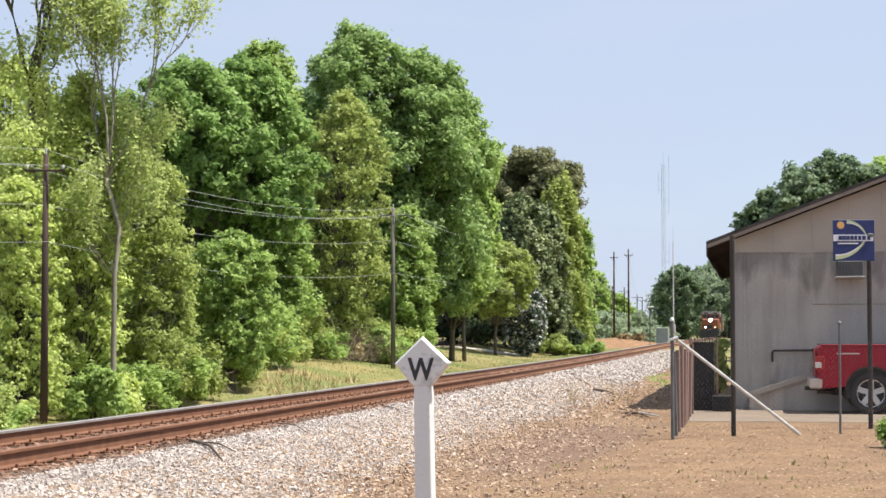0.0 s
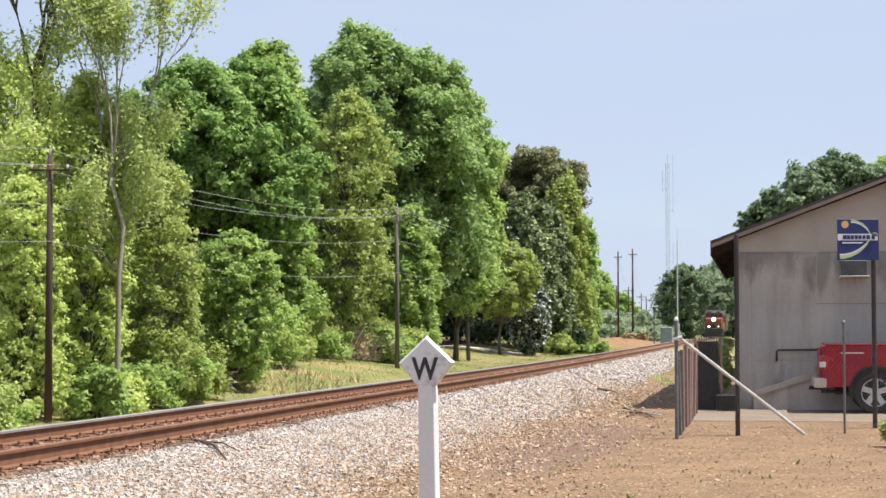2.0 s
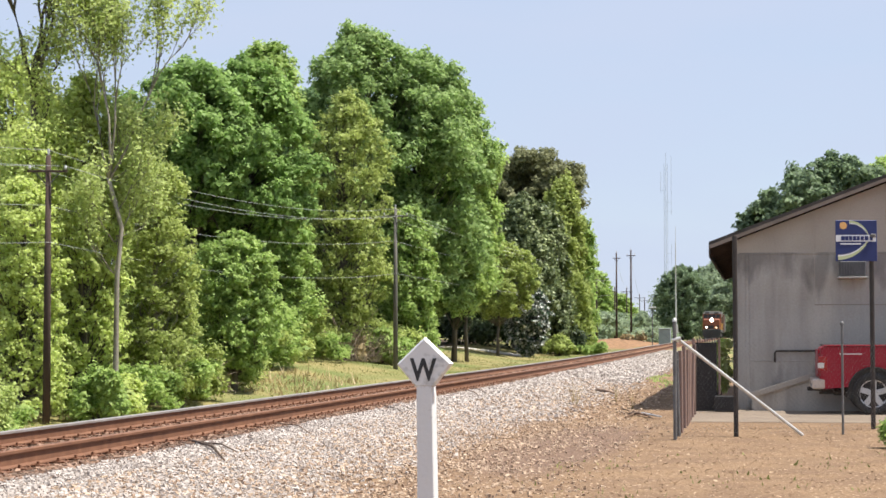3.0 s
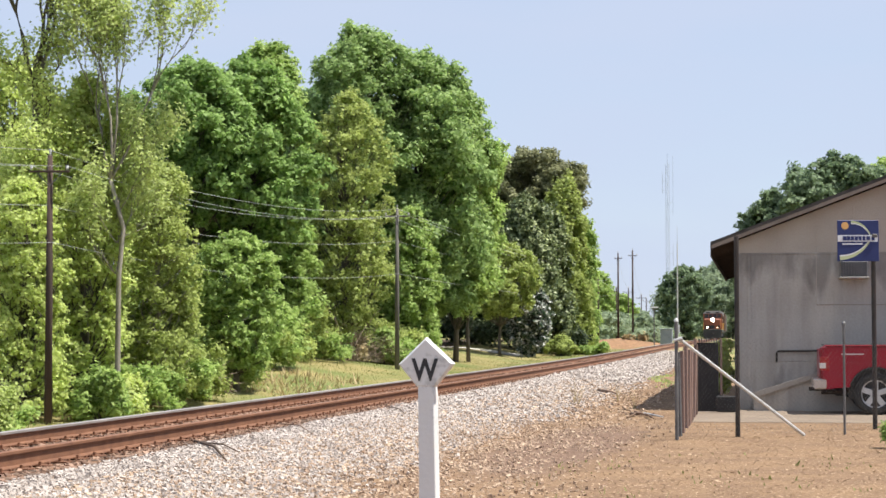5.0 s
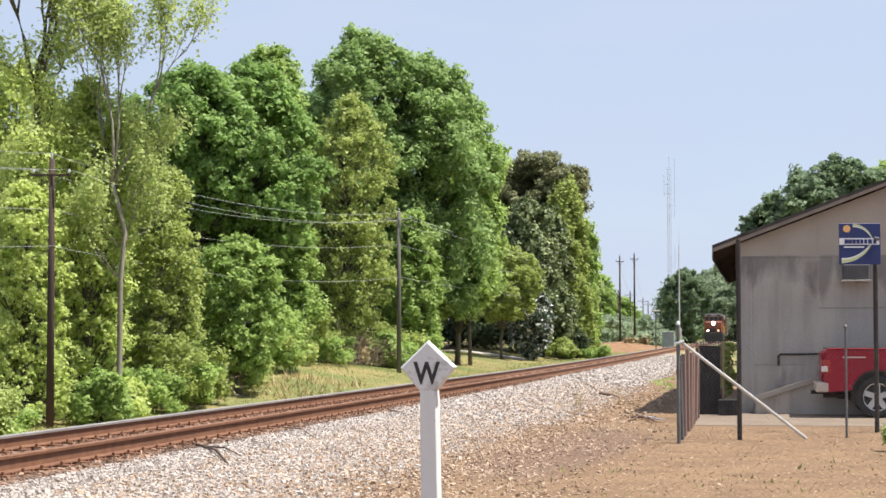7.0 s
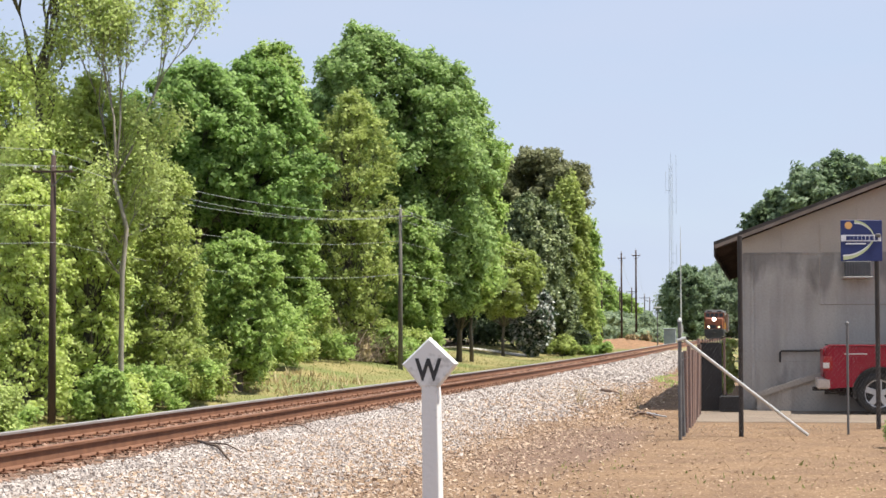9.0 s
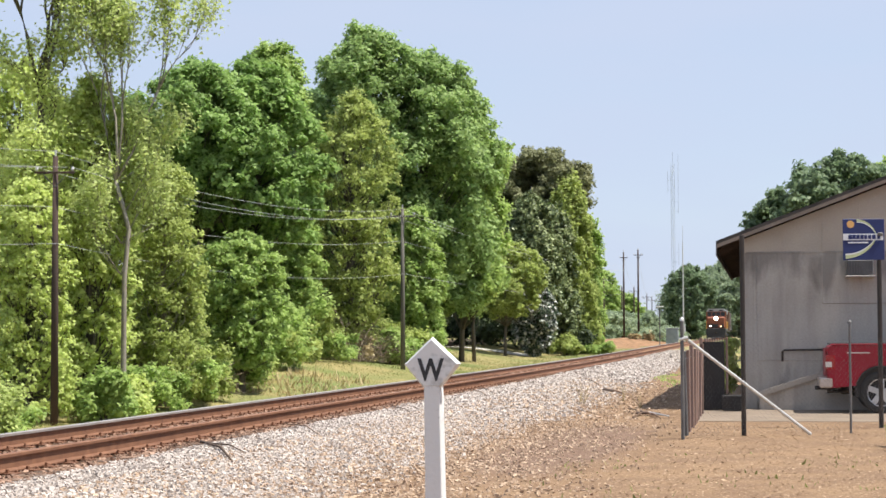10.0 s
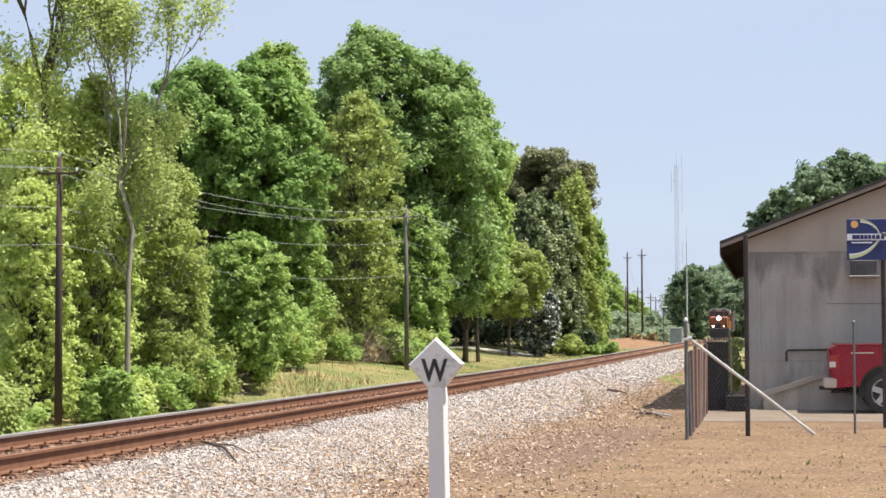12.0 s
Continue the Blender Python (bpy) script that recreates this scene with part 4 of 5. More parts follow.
# tan of the ground mirrored in chrome, put into the base colour
M["bumper"] = mat("bumper_chrome_dull", (0.42, 0.35, 0.30), (0.58, 0.50, 0.44), 3, 0.3, 0.3, bump=0)
M["glass"] = mat("dark_glass", (0.012, 0.014, 0.016), (0.03, 0.033, 0.036), 2, 0.08, bump=0)

BX, BY, BH = 6.15, 39.6, -9.5  # front corner of the building and its turn


def on_building(x, y, z):
    return pose(BX, BY, 0, 0, 0, BH) @ Vector((x, y, z))


def build_building():
    W, D, EAVE, SL = 11.4, 18.5, 3.55, 0.375
    RIDGE = EAVE + SL * W / 2
    b = empty("building", pose(BX, BY, 0, 0, 0, BH), "low grey rendered building with a shallow gable roof and stained wall", "building")
    split = 3.28
    T = 0.2
    bm = box((0, 0, 0), (W, T, split))
    part("front_wall", bm, M["wall"], b, "grey render stained with dark streaks")
    bm = prism(bmesh.new(), [(0, split), (W, split), (W, EAVE), (W / 2, RIDGE), (0, EAVE)], 0.0, T)
    part("gable", bm, M["wall_top"], b, "pinkish tan gable boarding")
    part("side_wall", box((0, T, 0), (T, D, EAVE)), M["wall"], b)
    part("side_wall", box((W - T, T, 0), (W, D, EAVE)), M["wall"], b)
    bm = prism(bmesh.new(), [(T, 0), (W - T, 0), (W - T, EAVE), (W / 2, RIDGE - 0.1), (T, EAVE)], D - T, D)
    part("back_wall", bm, M["wall"], b)
    # sheet joints and corner strips
    for x in (0.02, 0.235):
        part("corner_strip", box((x, -0.018, 0.05), (x + 0.07, 0.0, split), 0.004), M["wall"], b)
    for x, z0, z1 in ((1.66, split, 4.1), (2.42, split, 4.3), (3.1, 3.9, 4.6), (0.85, split, 3.8)):
        part("joint_strip", box((x, -0.010, z0), (x + 0.025, 0.0, z1), 0.003), M["wall_top"], b)
    part("joint_strip", box((0.1, -0.012, split - 0.02), (W - 0.1, 0.0, split + 0.02), 0.003), M["wall"], b)
    part("joint_strip", box((0.25, -0.012, 1.02), (4.6, 0.0, 1.04), 0.003), M["wall"], b)
    part("joint_strip", box((1.66, -0.008, 2.21), (1.672, 0.0, split), 0.002), M["wall_top"], b)
    part("joint_strip", box((1.66, -0.008, 2.197), (W - 0.1, 0.0, 2.209), 0.002), M["fascia"], b)
    # roof: two slabs with overhang, fascia, soffit rafters
    OH, FR = 0.52, 0.28
    for s in (0, 1):
        def fx(x):
            return x if s == 0 else W - x
        zt = lambda x: EAVE + SL * x
        out = [(fx(-OH), zt(-OH) + 0.10), (fx(W / 2), zt(W / 2) + 0.10), (fx(W / 2), zt(W / 2) + 0.17), (fx(-OH), zt(-OH) + 0.17)]
        part("roof_slope", prism(bmesh.new(), out, -FR, D + FR), M["roofing"], b, "dark worn roofing felt")
        out = [(fx(-OH + 0.03), zt(-OH) + 0.035), (fx(W / 2 - 0.01), zt(W / 2) + 0.035), (fx(W / 2 - 0.01), zt(W / 2) + 0.098), (fx(-OH + 0.03), zt(-OH) + 0.11)]
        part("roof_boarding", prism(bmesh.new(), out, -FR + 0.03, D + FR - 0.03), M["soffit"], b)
        out = [(fx(-OH), zt(-OH) + 0.02), (fx(W / 2), zt(W / 2) + 0.03), (fx(W / 2), zt(W / 2) + 0.098), (fx(-OH), zt(-OH) + 0.098)]
        part("bargeboard", prism(bmesh.new(), out, -FR - 0.0, -FR + 0.028), M["fascia"], b, "faded brown bargeboard")
        y = 0.4
        while y < D:
            out = [(fx(-OH + 0.04), zt(-OH) - 0.10), (fx(0.0), zt(0) - 0.12), (fx(0.0), zt(0) + 0.03), (fx(-OH + 0.04), zt(-OH) + 0.033)]
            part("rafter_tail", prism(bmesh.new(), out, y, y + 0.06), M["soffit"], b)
            y += 0.9
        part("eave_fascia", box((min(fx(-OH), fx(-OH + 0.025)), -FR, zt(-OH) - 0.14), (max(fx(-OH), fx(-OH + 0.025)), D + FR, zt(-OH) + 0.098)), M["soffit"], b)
    # ramp kerb against the wall
    bm = prism(bmesh.new(), [(0.35, 0.0), (0.35, 0.28), (2.2, 0.88), (3.4, 0.88), (3.4, 0.0)], -0.55, -0.004)
    part("ramp", bm, M["wall"], b, "sloping concrete ramp along the wall")
    bm = prism(bmesh.new(), [(0.30, 0.26), (2.2, 0.875), (3.5, 0.875), (3.5, 0.985), (2.2, 0.985), (0.30, 0.37)], -0.62, -0.54)
    part("ramp_kerb", bm, M["wall_top"], b)
    # pipe on the wall
    part("pipe", tube([(0.83, -0.07, 1.0), (0.83, -0.07, 1.2), (0.86, -0.07, 1.235), (3.2, -0.07, 1.26)], 0.022, 8), M["dark_steel"], b, "dark steel pipe bent down at its end")
    # window air conditioner
    ac = part("air_conditioner", box((2.16, -0.38, 2.78), (2.70, 0.0, 3.10), 0.02), M["ac_dark"], b, "weathered window air conditioner")
    for i in range(9):
        part("grille_slat", box((2.19 + i * 0.055, -0.392, 2.83), (2.205 + i * 0.055, -0.376, 3.07)), M["galv_dull"], ac)
    part("drip_tray", box((2.13, -0.41, 2.745), (2.73, 0.0, 2.775), 0.005), M["ac_white"], ac)
    return b


def build_sign_pole():
    x, y = 7.22, 31.6
    root = empty("sign_pole", pose(x, y, float(ground_z(x, y)) - 0.15), "dark steel pole carrying a square blue and white advertising sign", "sign")
    part("pole", tube([(0, 0, 0), (0, 0, 3.42)], 0.04, 10), M["dark_steel"], root)
    H = 0.15 + 1.6
    k = 31.45 / 3329.0
    x0, x1, z0, z1 = -0.625, 0.07, H + 128 * k, H + 201 * k
    p = part("panel", box((x0, -0.115, z0), (x1, -0.09, z1), 0.006), M["sign_blue"], root, "dark blue sign panel")
    zc = z0 + (z1 - z0) * 0.56
    part("band", box((x0 + 0.004, -0.119, zc - 0.055), (x1 - 0.02, -0.1155, zc + 0.055)), M["sign_white"], p, "white band")
    for i, w in enumerate((0.062, 0.058, 0.056, 0.056, 0.050, 0.050, 0.062, 0.05)):
        a = x0 + 0.09 + i * 0.066 + (0.02 if i == 7 else 0)
        part("bar", box((a, -0.123, zc - 0.036), (a + w, -0.1195, zc + 0.036)), M["sign_blue"], p)
    part("bar", box((x0 + 0.08, -0.119, zc - 0.105), (x0 + 0.42, -0.1165, zc - 0.082)), M["sign_white"], p)
    bm = bmesh.new()
    bmesh.ops.create_circle(bm, cap_ends=True, segments=20, radius=0.062, matrix=pose(x0 + 0.13, -0.1165, z1 - 0.09, 90, 0, 0))
    part("disc", bm, M["sign_yellow"], p, "faded orange disc")
    # two curved stripes that taper to a point, each with a paler edge
    for cx, cz, r0, a0, a1, wide in ((x0 + 0.02, z0 + 0.62, 0.60, -88, -18, 0.085), (x0 + 0.22, z1 - 0.36, 0.355, 88, 12, 0.055)):
        for name, k0, k1, m, label in (("swoosh", 0.0, 0.72, "sign_green", "pale green curved stripe"), ("swoosh_edge", 0.72, 1.0, "sign_white", "white edge of the stripe")):
            bm = bmesh.new()
            vs = []
            for i in range(13):
                f = i / 12
                an = radians(a0 + (a1 - a0) * f)
                w = wide * (1 - f) ** 0.7 + 0.004
                vs.append([bm.verts.new((cx + q * math.cos(an), -0.1168, cz + q * math.sin(an))) for q in (r0 - w * k0, r0 - w * k1)])
            for (a, b), (c, d) in zip(vs, vs[1:]):
                bm.faces.new((a, b, d, c))
            part(name, bm, M[m], p, label)
    for z in (z0 + 0.12, z1 - 0.12):
        part("bracket", box((-0.3, -0.09, z - 0.02), (0.05, -0.03, z + 0.02), 0.004), M["dark_steel"], root)
    part("clamp", box((-0.045, -0.14, z0 + 0.46 - 0.06), (0.045, -0.035, z0 + 0.46), 0.01), M["galv_dull"], root)
    return root


# ---- fence ----
def build_fence():
    ends = [(3.53, 28.6), (4.57, 29.3), (6.36, 29.95), (7.2, 30.6), (11.5, 31.6)]
    f = empty("chain_link_fence", pose(0, 0, 0), "sagging grey chain-link fence with leaning brace rail", "fence")
    heights = (1.79, 0, 1.74, 0, 1.75)
    for (x, y), h in zip(ends, heights):
        if h:
            z = float(ground_z(x, y))
            part("post", tube([(x, y, z - 0.1), (x, y, z + h)], 0.028 if h > 1.76 else 0.020, 10), M["galv_dull"], f)
            part("post_cap", tube([(x, y, z + h), (x, y, z + h + 0.03), (x, y, z + h + 0.06)], [0.036, 0.033, 0.012], 10), M["galv"] if h > 1.76 else M["galv_dull"], f)
    part("tall_post", tube([(4.57, 29.35, -0.1), (4.57, 29.35, 3.12)], 0.038, 10), M["dark_steel"], f, "tall dark steel post")
    part("brace_rail", tube([(3.58, 28.6, 1.52), (5.62, 29.45, 0.02)], 0.026, 10), M["galv"], f, "bright galvanised pipe leaning to the ground")
    part("tie_wire", tube([(3.49, 28.6, 1.5), (3.62, 28.58, 1.53)], 0.03, 8), M["galv"], f)
    # mesh of diagonal wires, panel by panel
    for (ax, ay), (bx, by) in zip(ends, ends[1:]):
        L = math.hypot(bx - ax, by - ay)
        V, F = [], []
        h, p = 1.45, 0.085
        r = 0.0011
        k = -int(h / p)
        while k * p < L:
            for s in (0, 1):
                u0, u1 = k * p, k * p + h
                z0, z1 = 0.05, 0.05 + h
                if u0 < 0:
                    z0, u0 = z0 - u0, 0
                if u1 > L:
                    z1, u1 = z1 - (u1 - L), L
                if u1 - u0 < 0.02:
                    continue
                if s:
                    z0, z1 = 2 * 0.05 + h - z0, 2 * 0.05 + h - z1
                i = len(V)
                for u, z in ((u0, z0), (u1, z1)):
                    X, Y = ax + (bx - ax) * u / L, ay + (by - ay) * u / L
                    g = float(ground_z(X, Y))
                    V += [(X, Y - r, z + g + r), (X, Y + r, z + g + r), (X, Y, z + g - r)]
                F += [(i, i + 1, i + 4, i + 3), (i + 1, i + 2, i + 5, i + 4), (i + 2, i, i + 3, i + 5)]
            k += 1
        np_mesh("wire_mesh", V, F, M["wire_mesh"], f)
    return f


def build_side_fence():
    f = empty("board_fence", pose(0, 0, 0), "worn brown board fence running back beside the track", "fence")
    x0, y0, dx, dy = 3.60, 28.9, 0.165, 1.0
    rng = np.random.default_rng(8)
    runs = (0.55, 1.5, 3.1, 4.1, 4.9, 5.7, 7.0, 8.2)
    for i, s in enumerate(runs):
        x, y = x0 + dx * s, y0 + dy * s
        z = float(ground_z(x, y))
        w = 0.04 if i else 0.03
        h = 1.32 + rng.uniform(-0.05, 0.10)
        bm = box((-w, -0.02, -0.1), (w, 0.02, h), 0.006)
        o = part("board", bm, M["board"] if i else M["galv_dull"], f)
        o.matrix_basis = pose(x, y, z, 0, rng.normal(0, 1.2), -50)
    part("tension_wire", tube([(x0, y0, 1.2), (x0 + dx * 8.6, y0 + 8.6, 1.2)], 0.004, 5), M["galv_dull"], f)
    # posts and pickets, with near-black panels standing in for the passage's shade
    g = empty("privacy_screen", pose(5.12, 38.6, 0, 0, 0, -9.5), "posts and pickets with black panels standing in for the passage shade", "gate")
    bm = bmesh.new()
    add_box(bm, (0.05, 0.0, 0.02), (0.50, 0.03, 1.42), 0.005)
    part("panel", bm, M["shade_panel"], g)
    part("gate_post", box((0.0, -0.03, 0.0), (0.06, 0.04, 1.5), 0.006), M["board"], g)
    part("gate_post", box((0.53, -0.05, 0.36), (0.575, -0.005, 1.5), 0.006), M["board"], g)
    for i in range(9):
        part("picket", box((0.1 + i * 0.05, -0.02, 1.42), (0.125 + i * 0.05, 0.02, 1.5 + 0.03 * math.sin(i * 2.2)), 0.004), M["galv_dull"], g)
    part("skirt", box((0.45, -0.32, 0.02), (0.92, -0.02, 0.34), 0.02), M["shade_panel"], g)
    return f


def build_yard():
    # concrete apron before the building
    bm = bmesh.new()
    add_box(bm, (-0.95, -5.6, -0.2), (16, -0.06, 0.012), 0.01)
    ap = part("concrete_apron", bm, M["concrete"])
    ap.matrix_basis = pose(BX, BY, 0, 0, 0, BH)
    tagged(ap, "pale worn concrete apron in front of the building", "pavement", kind="structure")


# ---- pickup truck ----
def wheel(parent, x, y, r=0.41):
    bm = bmesh.new()
    prof = [(r - 0.14, -0.13), (r - 0.03, -0.135), (r, -0.10), (r, 0.10), (r - 0.03, 0.135), (r - 0.14, 0.13)]
    S = 36
    rings = [[bm.verts.new((x + a * math.cos(2 * math.pi * j / S), y + b, r + a * math.sin(2 * math.pi * j / S))) for j in range(S)] for a, b in prof]
    for r0, r1 in zip(rings, rings[1:] + rings[:1]):
        for j in range(S):
            bm.faces.new((r0[j], r0[(j + 1) % S], r1[(j + 1) % S], r1[j]))
    bmesh.ops.recalc_face_normals(bm, faces=bm.faces)
    w = part("wheel", bm, M["rubber"], parent, "black tyre", smooth=True)
    side = -1 if y < 0 else 1
    bm = bmesh.new()
    for j in range(5):
        a = 2 * math.pi * j / 5 + 0.3
        m = Matrix.Translation((x, y + side * 0.10, r)) @ Matrix.Rotation(-a, 4, "Y")
        add_box(bm, (0.03, -0.02, -0.055), (r - 0.15, 0.02, 0.055), 0.008, m)
    add_tube(bm, [(x, y + side * 0.06, r), (x, y + side * 0.125, r)], 0.075, 14)
    R2 = r - 0.135
    pts = [(x + R2 * math.cos(2 * math.pi * j / 32), y + side * 0.11, r + R2 * math.sin(2 * math.pi * j / 32)) for j in range(33)]
    add_tube(bm, pts, 0.022, 6, cap=False)
    part("rim", bm, M["alloy"], w, "silver five-spoke rim")
    bm = bmesh.new()
    add_tube(bm, [(x, y + side * 0.03, r), (x, y + side * 0.05, r)], R2, 24)
    part("brake_disc", bm, M["dark_steel"], w)
    return w


def build_truck():
    t = empty("pickup_truck", pose(7.56, 38.0, 0.012, 0, 0, BH), "parked red pickup truck with silver five-spoke wheels", "pickup truck")
    HW = 0.98
    # body side outline with wheel arches, rear to front
    def arch(cx, r=0.50):
        return [(cx - r * math.cos(a), 0.42 + r * math.sin(a)) for a in np.linspace(0.25, math.pi - 0.25, 11)]
    lower = [(0.10, 0.50)] + arch(1.05) + arch(4.85) + [(5.75, 0.45)]
    upper = [(5.82, 0.75), (5.80, 1.02), (5.55, 1.10), (4.45, 1.18), (2.05, 1.25), (2.02, 1.34), (0.14, 1.35), (0.05, 1.30), (0.0, 1.05), (0.02, 0.60)]
    bm = prism(bmesh.new(), lower + upper, -HW, HW)
    bmesh.ops.bevel(bm, geom=[e for e in bm.edges if abs(e.verts[0].co.y - e.verts[1].co.y) < 1e-4 and min(e.verts[0].co.z, e.verts[1].co.z) > 0.55], offset=0.035, segments=2, affect="EDGES")
    part("body", bm, M["red"], t, smooth=False)
    cab = [(2.08, 1.245), (2.25, 1.88), (2.55, 1.95), (3.75, 1.94), (4.5, 1.17)]
    bm = prism(bmesh.new(), cab, -HW + 0.12, HW - 0.12)
    part("cab", bm, M["red"], t)
    for s in (-1, 1):
        bm = prism(bmesh.new(), [(2.25, 1.27), (2.38, 1.82), (3.65, 1.82), (4.25, 1.27)], s * (HW - 0.125), s * (HW - 0.112))
        part("side_window", bm, M["glass"], t, "dark tinted window")
        # black ring added to widen the dark, shaded gap above the tyre
        part("arch_lip", tube([(1.05 - 0.50 * math.cos(a), s * (HW - 0.012), 0.42 + 0.50 * math.sin(a)) for a in np.linspace(0.1, math.pi - 0.1, 13)], 0.022, 6), M["rubber"], t, "black ring standing in for the shaded wheel-arch gap")
        bm = bmesh.new()
        add_box(bm, (-0.012, s * HW - 0.11 if s > 0 else s * HW - 0.008, 0.86), (0.17, s * HW + 0.008 if s > 0 else s * HW + 0.11, 1.14), 0.012)
        lamp = part("tail_light", bm, M["lamp_red"], t, "red tail light with a pale lower lens")
        bm = bmesh.new()
        add_box(bm, (-0.016, s * HW - 0.11 if s > 0 else s * HW - 0.011, 0.90), (0.11, s * HW + 0.011 if s > 0 else s * HW + 0.11, 1.02), 0.01)
        part("reversing_lens", bm, M["lamp_white"], lamp, "pale lens")
        bm = bmesh.new()
        add_box(bm, (0.40, s * HW - 0.004, 1.175), (0.84, s * HW + 0.004, 1.198), 0.003)
        part("side_badge", bm, M["lamp_white"], t, "bright badge strip")
        part("wheel_well", box((0.56, s * (HW - 0.36) - 0.3, 0.3), (1.54, s * (HW - 0.36) + 0.3, 0.95), 0.02), M["rubber"], t)
        for x in (1.05, 4.85):
            wheel(t, x, s * (HW - 0.14))
        part("body_crease", box((0.2, s * HW - 0.005, 1.0), (1.9, s * HW + 0.005, 1.014), 0.003), M["red"], t)
        part("door_handle", box((2.6, s * HW - 0.01, 1.05), (2.8, s * HW + 0.02, 1.09), 0.006), M["chrome"], t)
    bm = box((-0.13, -HW - 0.01, 0.50), (0.13, HW + 0.01, 0.70), 0.025)
    part("rear_bumper", bm, M["bumper"], t, "chrome rear bumper with the ground's tan reflection in its colour")
    part("tailgate", box((-0.014, -HW + 0.16, 0.72), (0.006, HW - 0.16, 1.28), 0.006), M["red"], t)
    part("front_bumper", box((5.72, -HW + 0.04, 0.42), (5.92, HW - 0.04, 0.68), 0.04), M["chrome"], t)
    part("bed_rail_cap", box((0.08, -HW - 0.004, 1.345), (2.02, -HW + 0.10, 1.365), 0.008), M["red"], t)
    part("bed_rail_cap", box((0.08, HW - 0.10, 1.345), (2.02, HW + 0.004, 1.37), 0.008), M["rubber"], t)
    # unseen black sheet, added to keep red bounce light off the wall
    part("bed_liner", box((0.12, -HW + 0.12, 1.25), (1.96, HW - 0.12, 1.357), 0.004), M["rubber"], t, "black sheet added over the solid bed to stop red bounce")
    part("tow_hitch", box((-0.2, -0.05, 0.44), (0.3, 0.05, 0.52), 0.008), M["dark_steel"], t)
    part("exhaust_pipe", tube([(0.02, -0.55, 0.42), (0.6, -0.55, 0.42)], 0.035, 8), M["dark_steel"], t)
    part("chassis", box((0.3, -0.5, 0.36), (5.4, 0.5, 0.5), 0.02), M["rubber"], t)
    return t


# ---- lattice mast and trackside ----
M["cabinet_grey"] = mat("cabinet_grey", (0.24, 0.265, 0.29), (0.34, 0.365, 0.39), 2, 0.5, 0.2, bump=0.05)


def build_mast():
    x, y = 83.5, 700.0
    m = empty("radio_mast", pose(x, y, 0), "slender grey lattice radio mast with antennas", "radio mast")
    H = 65.0
    pts = [(0.75 * math.cos(a), 0.75 * math.sin(a)) for a in (0.5, 2.6, 4.7)]
    for px, py in pts:
        part("leg", tube([(px, py, 0), (px, py, H)], 0.06, 5), M["mast_paint"], m)
    bm = bmesh.new()
    z, k = 0.0, 0
    while z < H - 2:
        for i in range(3):
            a, b = pts[i], pts[(i + 1) % 3]
            add_tube(bm, [(*a, z), (*b, z + 1.4)], 0.035, 4)
        z += 1.4
    part("lattice", bm, M["mast_paint"], m)
    for zz, dx, h in ((54, -1.9, 8), (46, 2.0, 22), (27, 2.0, 8)):
        a = part("antenna", tube([(dx, 0, zz), (dx, 0, zz + h)], 0.06, 5), M["mast_paint"], m)
        for q in (zz + 1, zz + 4.5):
            part("standoff", tube([(0, 0, q), (dx, 0, q)], 0.07, 4), M["mast_paint"], a)
    part("top_rod", tube([(0, 0, H), (0, 0, H + 4)], 0.06, 5), M["mast_paint"], m)
    # signal cabinet and thin aerial pole by the track
    x, y = 24.6, 208.0
    c = empty("signal_cabinet", pose(x, y, float(ground_z(x, y)) - 0.05, 0, 0, -10), "pale grey metal railway signal cabinet", "cabinet")
    part("housing", box((-0.65, -0.6, 0.1), (0.65, 0.6, 1.9), 0.03), M["cabinet_grey"], c)
    part("roof", box((-0.72, -0.68, 1.9), (0.72, 0.68, 2.0), 0.03), M["cabinet_grey"], c)
    part("base", box((-0.6, -0.55, 0), (0.6, 0.55, 0.1), 0.01), M["concrete"], c)
    part("door", box((-0.3, -0.62, 0.25), (0.4, -0.6, 1.8), 0.008), M["cabinet_grey"], c)
    part("handle", tube([(0.3, -0.64, 0.95), (0.3, -0.64, 1.1)], 0.015, 5), M["dark_steel"], c)
    x, y = 25.9, 208.5
    p = empty("aerial_pole", pose(x, y, float(ground_z(x, y)) - 0.1), "thin galvanised aerial pole by the cabinet", "pole")
    part("shaft", tube([(0, 0, 0), (0, 0, 6), (0, 0, 11.2)], [0.08, 0.07, 0.05], 8), M["galv"], p)
    part("whip", tube([(0, 0, 11.2), (0, 0, 13.0)], 0.02, 5), M["galv"], p)
    part("mount_box", box((-0.2, -0.25, 1.2), (0.2, -0.07, 2.1), 0.02), M["galv"], p)
    x, y = 23.9, 214
    q = empty("lamp_post", pose(x, y, float(ground_z(x, y)) - 0.1), "slim grey lamp post near the cabinet", "lamp post")
    part("post", tube([(0, 0, 0), (0, 0, 4.7)], 0.06, 8), M["galv_dull"], q)
    part("lamp_head", box((-0.35, -0.12, 4.62), (0.45, 0.12, 4.76), 0.03), M["galv"], q)


# ---- train ----
M["loco_orange"] = mat("loco_orange", (0.17, 0.05, 0.024), (0.27, 0.082, 0.036), 1.5, 0.5, bump=0.1)
M["loco_dark"] = mat("loco_dark", (0.018, 0.018, 0.02), (0.05, 0.048, 0.046), 1.5, 0.6, bump=0.1)
M["loco_grey"] = mat("loco_roof", (0.26, 0.265, 0.27), (0.40, 0.405, 0.41), 1.2, 0.6, bump=0.1)
M["loco_yellow"] = mat("loco_yellow", (0.52, 0.28, 0.04), (0.66, 0.38, 0.07), 2, 0.5, bump=0.1)
